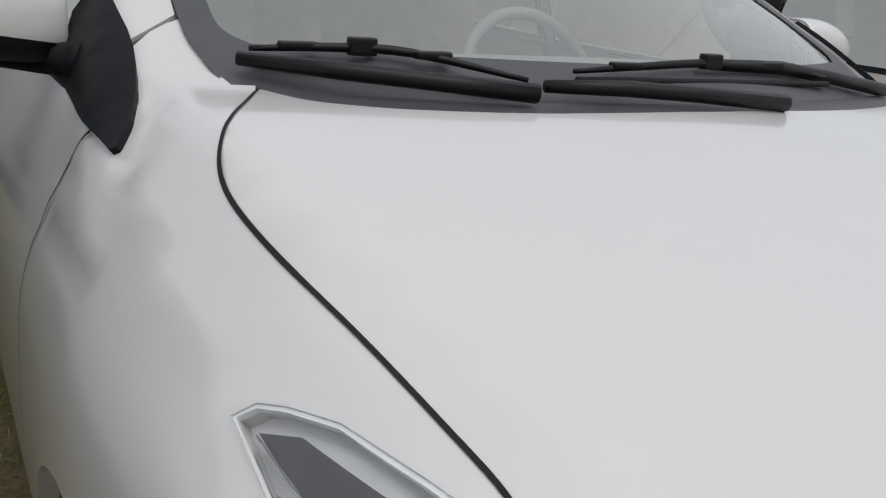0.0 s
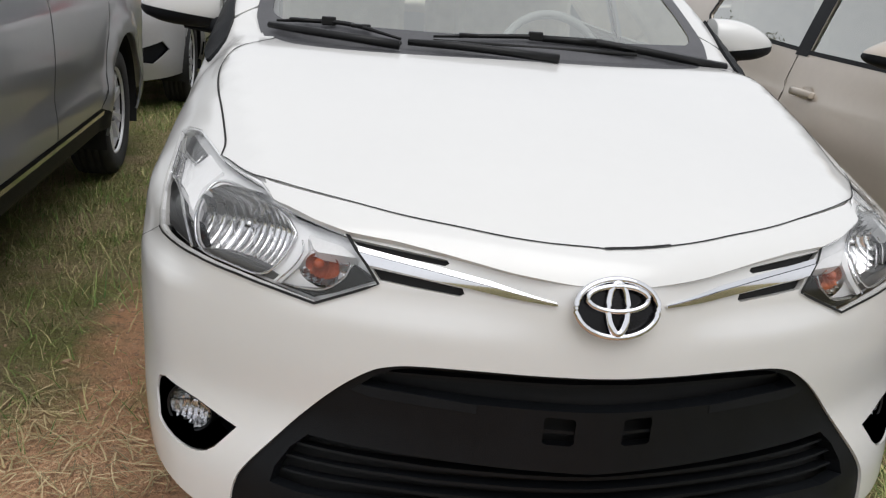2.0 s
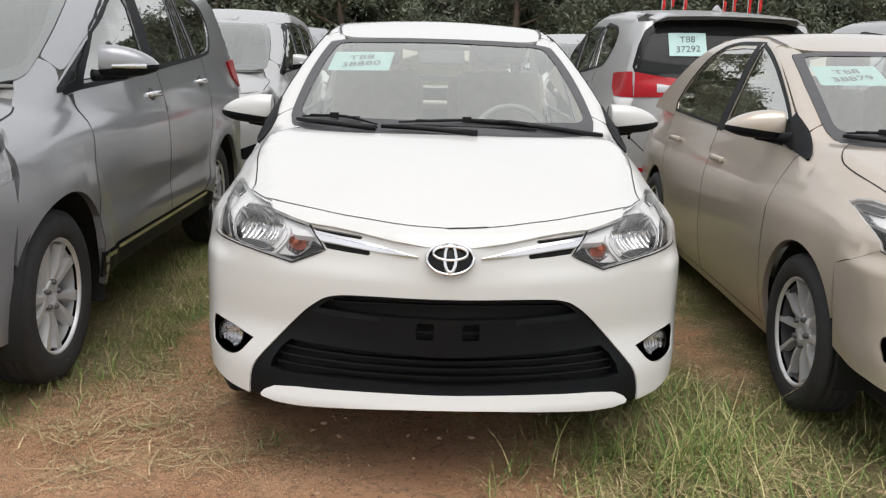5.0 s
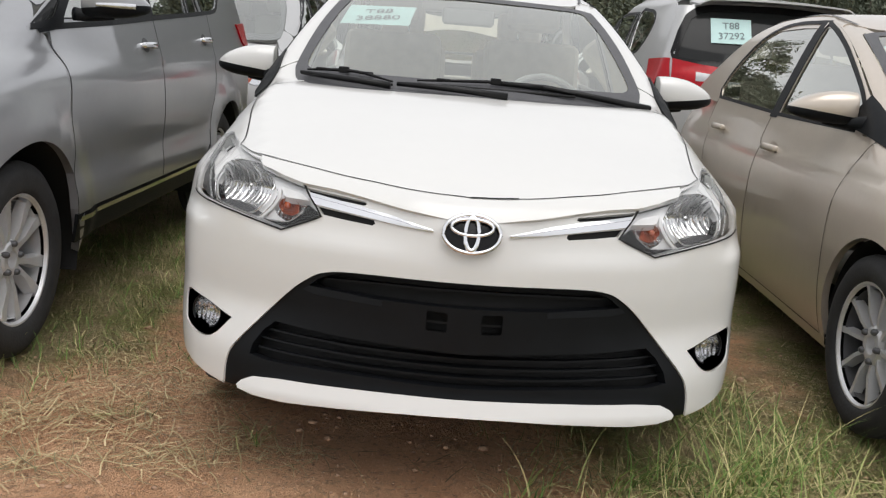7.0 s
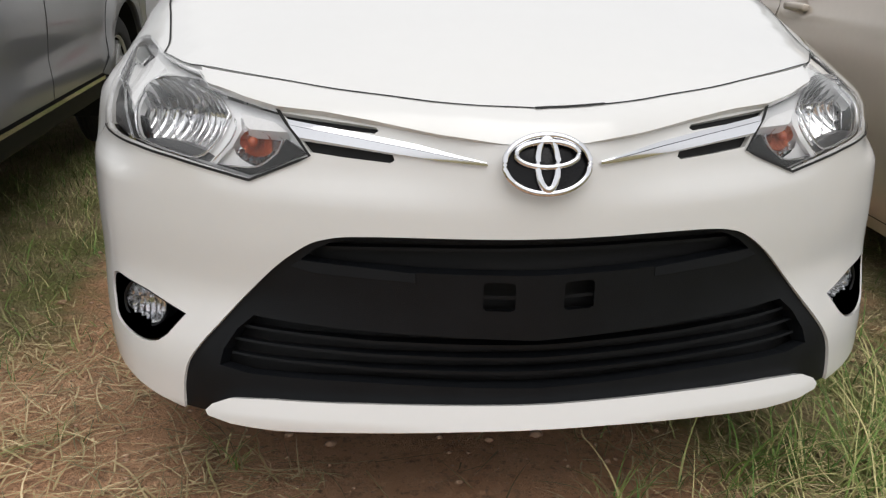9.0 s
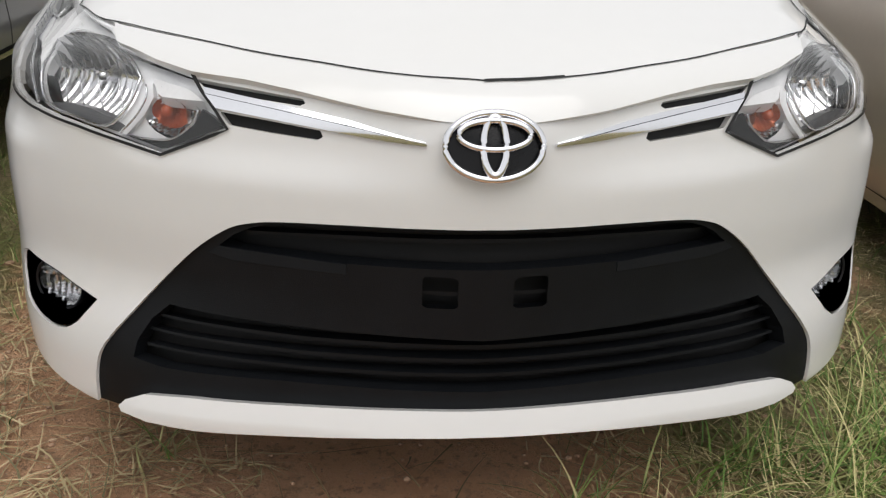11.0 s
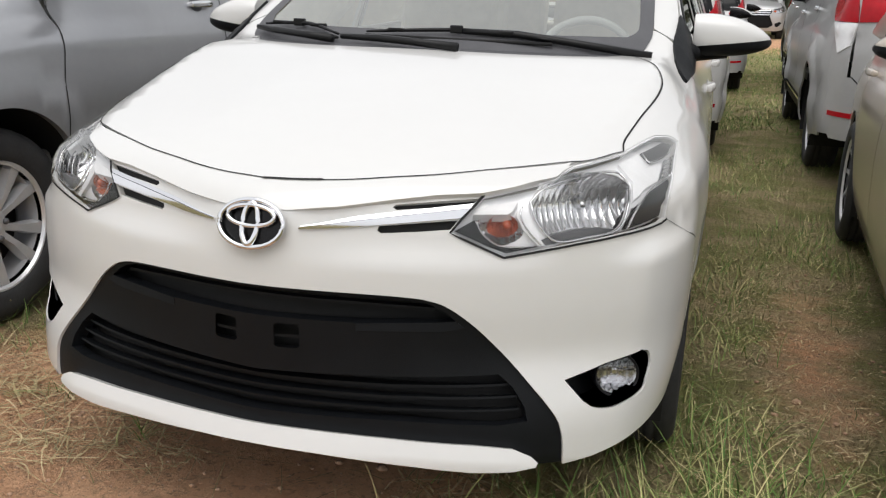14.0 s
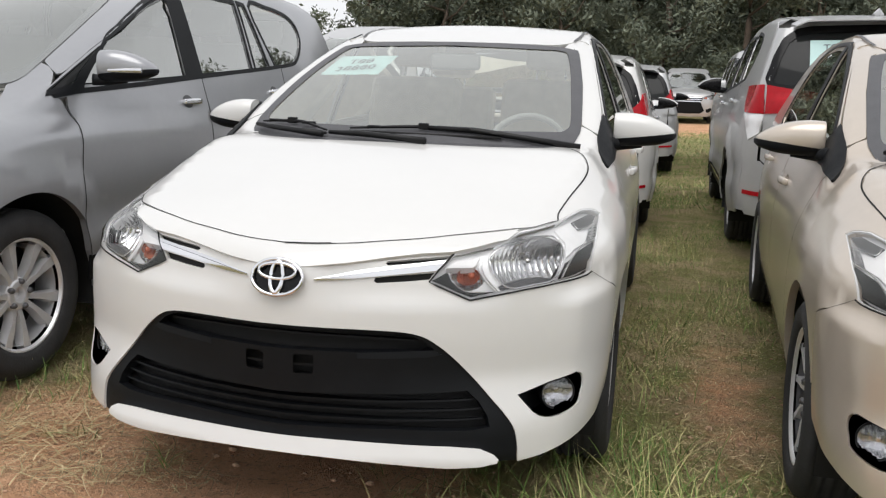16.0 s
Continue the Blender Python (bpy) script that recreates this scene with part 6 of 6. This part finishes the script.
for cx, cy, n, sp, ln in ((0.42, 0.16, 34, 0.05, 0.20), (0.58, 0.22, 80, 0.06, 0.24), (0.74, 0.16, 90, 0.06, 0.27), (0.86, 0.24, 95, 0.06, 0.28), (0.98, 0.36, 100, 0.08, 0.24), (0.66, 0.02, 45, 0.07, 0.20), (0.90, 0.02, 70, 0.09, 0.20), (1.12, 0.1, 70, 0.12, 0.18), (0.45, -0.05, 24, 0.06, 0.16), (0.80, -0.14, 50, 0.12, 0.15), (0.22, 0.14, 14, 0.02, 0.16), (0.14, 0.02, 10, 0.02, 0.12), (1.0, 0.62, 110, 0.12, 0.16), (0.92, 0.9, 90, 0.08, 0.15), (1.15, 0.5, 80, 0.12, 0.14), (-1.3, 1.5, 90, 0.15, 0.12), (-1.15, 1.8, 70, 0.12, 0.12), (-1.45, 1.1, 60, 0.14, 0.11), (-0.85, 0.95, 22, 0.08, 0.10), (-0.55, 0.35, 12, 0.03, 0.13), (-0.95, 0.5, 12, 0.03, 0.12), (0.95, 1.6, 70, 0.08, 0.13), (0.93, 2.3, 70, 0.10, 0.12)):
    tx.append(rng.normal(cx, sp, n))
    ty.append(rng.normal(cy, sp, n))
    tl.append(rng.uniform(0.5, 1.35, n) * ln)
tx, ty, tl = np.concatenate(tx), np.concatenate(ty), np.concatenate(tl)
blades("tall_grass", tx, ty, tl, rng.uniform(0.002, 0.0052, len(tx)), rng.uniform(0.2, 0.95, len(tx)), GRASS_GREEN, "tall green and yellowed grass tufts before the bumper", 7, 0.0, 1.5)
px, py = scatter(7500, -1.6, 1.7, -0.6, 2.8, lambda x, y: 0.2 + 0.8 * np.clip(bareness(x, y) * 1.6, 0, 1))
pv, pf = [], []
ball = bmesh.new()
bmesh.ops.create_icosphere(ball, subdivisions=1, radius=1)
bco = np.array([tuple(q.co) for q in ball.verts])
bfc = [tuple(q.index for q in fc.verts) for fc in ball.faces]
ball.free()
for k in range(len(px)):
    sz = 0.0014 + 0.006 * rng.uniform() ** 6 + 0.008 * (rng.uniform() < 0.012)
    co = bco * rng.uniform(0.75, 1.25, bco.shape) * np.array([1.2, 1.0, 0.7]) * sz + np.array([px[k], py[k], ground_height(px[k], py[k]) + sz * 0.25])
    pf += [tuple(i + len(pv) for i in t) for t in bfc]
    pv += co.tolist()
me = mesh_of("pebbles", pv, pf)
me.materials.append(material("tan_pebble_stone", (0.40, 0.25, 0.16), 0.9, 0, 0.3, 9, bump=0.3, bump_scale=60))
tagged(part("pebbles", me, None, None, "small tan pebbles and clods on the soil"), category="pebbles", kind="stuff")
x, y = scatter(4200, -2.0, 2.4, -0.6, 3.4, lambda x, y: 0.03 + 0.42 * patch(x * 1.3, y) ** 3 + 0.12 * np.exp(-(((x + 1.05) / 0.35) ** 2 + ((y - 0.75) / 0.5) ** 2)))
blades("straw", x, y, 0.03 + 0.17 * rng.uniform(0, 1, len(x)) ** 2, rng.uniform(0.0016, 0.0042, len(x)), rng.uniform(0.8, 1.0, len(x)), STRAW, "loose dry straw lying on the soil", 4, 0.97)
x, y = scatter(9000, 0.75, 1.65, -0.4, 3.0, lambda x, y: 0.25 + 0.75 * patch(x * 2.1, y * 1.7) ** 2)
blades("lane_litter", x, y, 0.015 + 0.06 * rng.uniform(0, 1, len(x)) ** 2, rng.uniform(0.0015, 0.004, len(x)), rng.uniform(0.7, 1.0, len(x)), STRAW, "broken straw and dry leaves in the lane", 3, 0.9)
heaps = ((-1.02, 0.45, 0.13, 0.10, 150), (-1.25, 0.40, 0.12, 0.08, 120), (-0.85, 0.75, 0.16, 0.12, 170), (-0.75, 0.22, 0.10, 0.05, 90), (-0.62, 0.40, 0.06, 0.07, 60), (-1.2, 0.9, 0.12, 0.16, 170), (-0.45, 0.30, 0.08, 0.04, 45), (-1.05, 0.12, 0.10, 0.05, 70), (0.35, 0.30, 0.12, 0.06, 60), (0.75, 0.02, 0.22, 0.12, 330), (1.05, 0.12, 0.2, 0.16, 330), (0.55, 0.22, 0.12, 0.07, 130))
x = np.concatenate([rng.normal(cx, sx, n) for cx, cy, sx, sy, n in heaps])
y = np.concatenate([rng.normal(cy, sy, n) for cx, cy, sx, sy, n in heaps])
blades("yellow_straw", x, y, 0.06 + 0.20 * rng.uniform(0, 1, len(x)) ** 1.5, rng.uniform(0.0022, 0.0048, len(x)), rng.uniform(0.75, 1.0, len(x)), STRAW, "heaps of dry yellow straw on the soil", 4, 0.86)
x, y = scatter(60000, -3, 4.2, 7, 22, lambda x, y: 0.8 * patch(x, y) + 0.2)
blades("far_grass", x, y, rng.uniform(0.04, 0.12, len(x)), rng.uniform(0.006, 0.012, len(x)), rng.uniform(0.2, 0.9, len(x)), GRASS_GREEN, "grass in the lane between the far cars", 1)


# ---- the belt of trees behind the lot ----
# leaf colours greyed and lightened to carry the haze of distance
LEAF = blade_material("hazed_tree_leaves", (0.08, 0.098, 0.068), (0.115, 0.135, 0.095), (0.16, 0.185, 0.13))
BARK = material("brown_bark", (0.11, 0.085, 0.065), 0.9, 0, 0.35, 3, bump=0.6, bump_scale=25)


def build_tree(height, spread_r, seed, label):
    r = np.random.default_rng(seed)
    tree = new("tree")
    tagged(tree, label, "tree", "trees behind the car lot")
    bm = bmesh.new()
    top = height * 0.8
    trunk = [(0.12 * math.sin(k * 1.3 + seed), 0.12 * math.cos(k * 1.7 + seed), top * k / 8) for k in range(9)]
    tube(bm, trunk, [0.17 * (1 - k / 10) + 0.02 for k in range(9)], 8)
    for i in range(9):
        h = top * (0.22 + 0.08 * i)
        a = r.uniform(0, 6.28)
        l = spread_r * r.uniform(0.5, 0.9)
        tube(bm, [(0, 0, h), (l * 0.5 * math.cos(a), l * 0.5 * math.sin(a), h + 0.35), (l * math.cos(a), l * math.sin(a), h + 1.0)], [0.06, 0.04, 0.015], 6)
    part("trunk", bm, BARK, tree, "brown trunk with limbs")
    # clumps of leaves along the limbs
    cl = []
    for i in range(46):
        a, h = r.uniform(0, 6.28), r.uniform(0.10, 1.0)
        rad = spread_r * (0.35 + 0.65 * math.sin(math.pi * min(h * 0.9 + 0.1, 1))) * r.uniform(0.3, 1.0)
        cl.append((rad * math.cos(a), rad * math.sin(a), height * h, r.uniform(0.35, 0.8)))
    c = np.array(cl)
    n = 260
    p = np.repeat(c[:, :3], n, 0) + r.normal(0, 1, (len(c) * n, 3)) * np.repeat(c[:, 3], n)[:, None] * np.array([0.55, 0.55, 0.42])
    p[:, 2] = np.maximum(p[:, 2], 0.15)
    u = r.normal(0, 1, p.shape)
    u /= np.linalg.norm(u, axis=1, keepdims=True)
    w = np.cross(u, r.normal(0, 1, p.shape))
    w /= np.linalg.norm(w, axis=1, keepdims=True)
    s = r.uniform(0.035, 0.095, (len(p), 1))
    v = np.stack([p - u * s * 1.6, p + w * s * 0.6, p + u * s * 1.6, p - w * s * 0.6], 1).reshape(-1, 3)
    me = bpy.data.meshes.new("crown")
    fs = np.arange(len(v)).reshape(-1, 4)
    me.from_pydata(v.tolist(), [], fs.tolist())
    me.materials.append(LEAF)
    part("crown", me, None, tree, "dark green leaves")
    return tree


kinds = [build_tree(9.0, 2.6, 3, "tall dark green tree with dense leaves"), build_tree(7.5, 2.9, 8, "broad dark green tree with dense leaves"), build_tree(10.0, 2.3, 14, "slender dark green tree with dense leaves")]
rt = random.Random(5)
spots = []
for row, (yy, step) in enumerate(((36.0, 3.1), (40.5, 3.4))):
    xx = -12.2 + row * 1.3
    while xx < 30:
        spots.append((xx + rt.uniform(-0.6, 0.6), yy + rt.uniform(-1.2, 1.2)))
        xx += step
for i, (xx, yy) in enumerate(spots):
    m = pose(xx, yy, 0, 0, 0, rt.uniform(0, 360)) @ Matrix.Diagonal((1, 1, rt.uniform(0.85, 1.2), 1))
    if i < 3:
        kinds[i].matrix_basis = m
    else:
        copy_thing(kinds[i % 3], m)
# undergrowth that closes the belt below
r = np.random.default_rng(4)
n = 60000
p = np.stack([r.uniform(-14, 31, n), 42.5 + r.normal(0, 0.8, n), r.uniform(0.0, 1, n) ** 0.85 * 8.5], 1)
u = r.normal(0, 1, p.shape)
u /= np.linalg.norm(u, axis=1, keepdims=True)
w = np.cross(u, r.normal(0, 1, p.shape))
w /= np.linalg.norm(w, axis=1, keepdims=True)
s = r.uniform(0.12, 0.3, (n, 1))
v = np.stack([p - u * s * 1.5, p + w * s * 0.7, p + u * s * 1.5, p - w * s * 0.7], 1).reshape(-1, 3)
me = bpy.data.meshes.new("undergrowth")
me.from_pydata(v.tolist(), [], np.arange(len(v)).reshape(-1, 4).tolist())
me.materials.append(LEAF)
tagged(part("undergrowth", me, None, None, "dense dark undergrowth behind the trees"), category="bushes", kind="stuff")

# red flags on poles before the trees
FLAG = material("red_flag_cloth", (0.55, 0.03, 0.03), 0.8, 0, 0.15, 5)
POLE = material("grey_pole_paint", (0.35, 0.35, 0.34), 0.6, 0, 0.1, 5)
for i, (xx, h) in enumerate(((8.65, 3.85), (8.99, 4.0), (9.45, 3.75), (10.9, 3.75), (11.26, 3.9), (11.81, 3.85), (12.2, 3.9))):
    fl = part("flag_pole", tube(bmesh.new(), [(0, 0, 0), (0, 0, h)], 0.014, 8), POLE, None, "red flag hanging from a thin pole", "flag", Matrix.Translation((xx, 31.0, 0)))
    tagged(fl, group="red flags before the trees")
    bm = bmesh.new()
    rows = []
    for k in range(7):
        z = h - 0.02 - 0.50 * k / 6
        wv = 0.03 * math.sin(k * 1.3 + i)
        rows.append([bm.verts.new((0.02 + q * (0.11 - 0.03 * k / 6), wv * q + 0.03 * math.sin(q * 5 + i), z - 0.04 * q)) for q in (0, 0.33, 0.66, 1.0)])
    for a, b in zip(rows, rows[1:]):
        for k in range(3):
            bm.faces.new((a[k], a[k + 1], b[k + 1], b[k]))
    for fc in bm.faces:
        fc.smooth = True
    part("flag", bm, FLAG, fl, "red cloth flag")


# ---- paper stock slips on the windscreens ----
def slip(f, way, quad, text, turn, at_car, label, lift=-0.006):
    """A sheet of paper stuck on glass, with two lines of print."""
    q, fs = flat_mesh(quad, (), 0.04)
    o, d = way(q)
    p = cast(f, o, d)
    n = normals(f, p)
    p = p + n * lift
    tri = p[fs]
    back_side = (np.cross(tri[:, 1] - tri[:, 0], tri[:, 2] - tri[:, 0]) * n[fs].mean(1)).sum(1) < 0
    fs[back_side] = fs[back_side][:, ::-1]
    me = mesh_of("paper_slip", p, fs, n)
    me.materials.append(PAPER)
    ob = part("paper_slip", me, None, None, label, "paper", at_car.copy())
    c = np.array(quad).mean(0)[None]
    o, d = way(c)
    c3 = cast(f, o, d)
    nn = Vector(normals(f, c3)[0])
    xv = Vector(turn).normalized()
    xv = (xv - nn * xv.dot(nn)).normalized()
    yv = nn.cross(xv)
    b = Matrix((xv, yv, nn)).transposed().to_4x4()
    b.translation = Vector(c3[0]) + nn * (lift + 0.0025)
    for k, (body, size) in enumerate(text):
        lettering("print", body, size, b @ Matrix.Translation((0, 0.040 - 0.082 * k, 0)), INK, ob)
    return ob


slip(sedan_upper, from_front, wide([(-0.475, 1.300), (-0.210, 1.307), (-0.228, 1.226), (-0.493, 1.218)]), (("T88", 0.072), ("38880", 0.072)), (1, 0, 0), Matrix(), "pale green stock slip on the white sedan's windscreen")
slip(sedan_upper, from_front, wide([(-0.475, 1.300), (-0.210, 1.307), (-0.228, 1.226), (-0.493, 1.218)]), (("T88", 0.072), ("38879", 0.072)), (1, 0, 0), beige_sedan.matrix_basis, "pale green stock slip on the beige sedan's windscreen")
slip(mpv_all, from_back, [(0.47, 1.53), (0.19, 1.535), (0.19, 1.36), (0.47, 1.355)], (("T88", 0.075), ("37292", 0.075)), (-1, 0, 0), rear_mpv.matrix_basis, "pale green stock slip on the people carrier's rear window", 0.006)
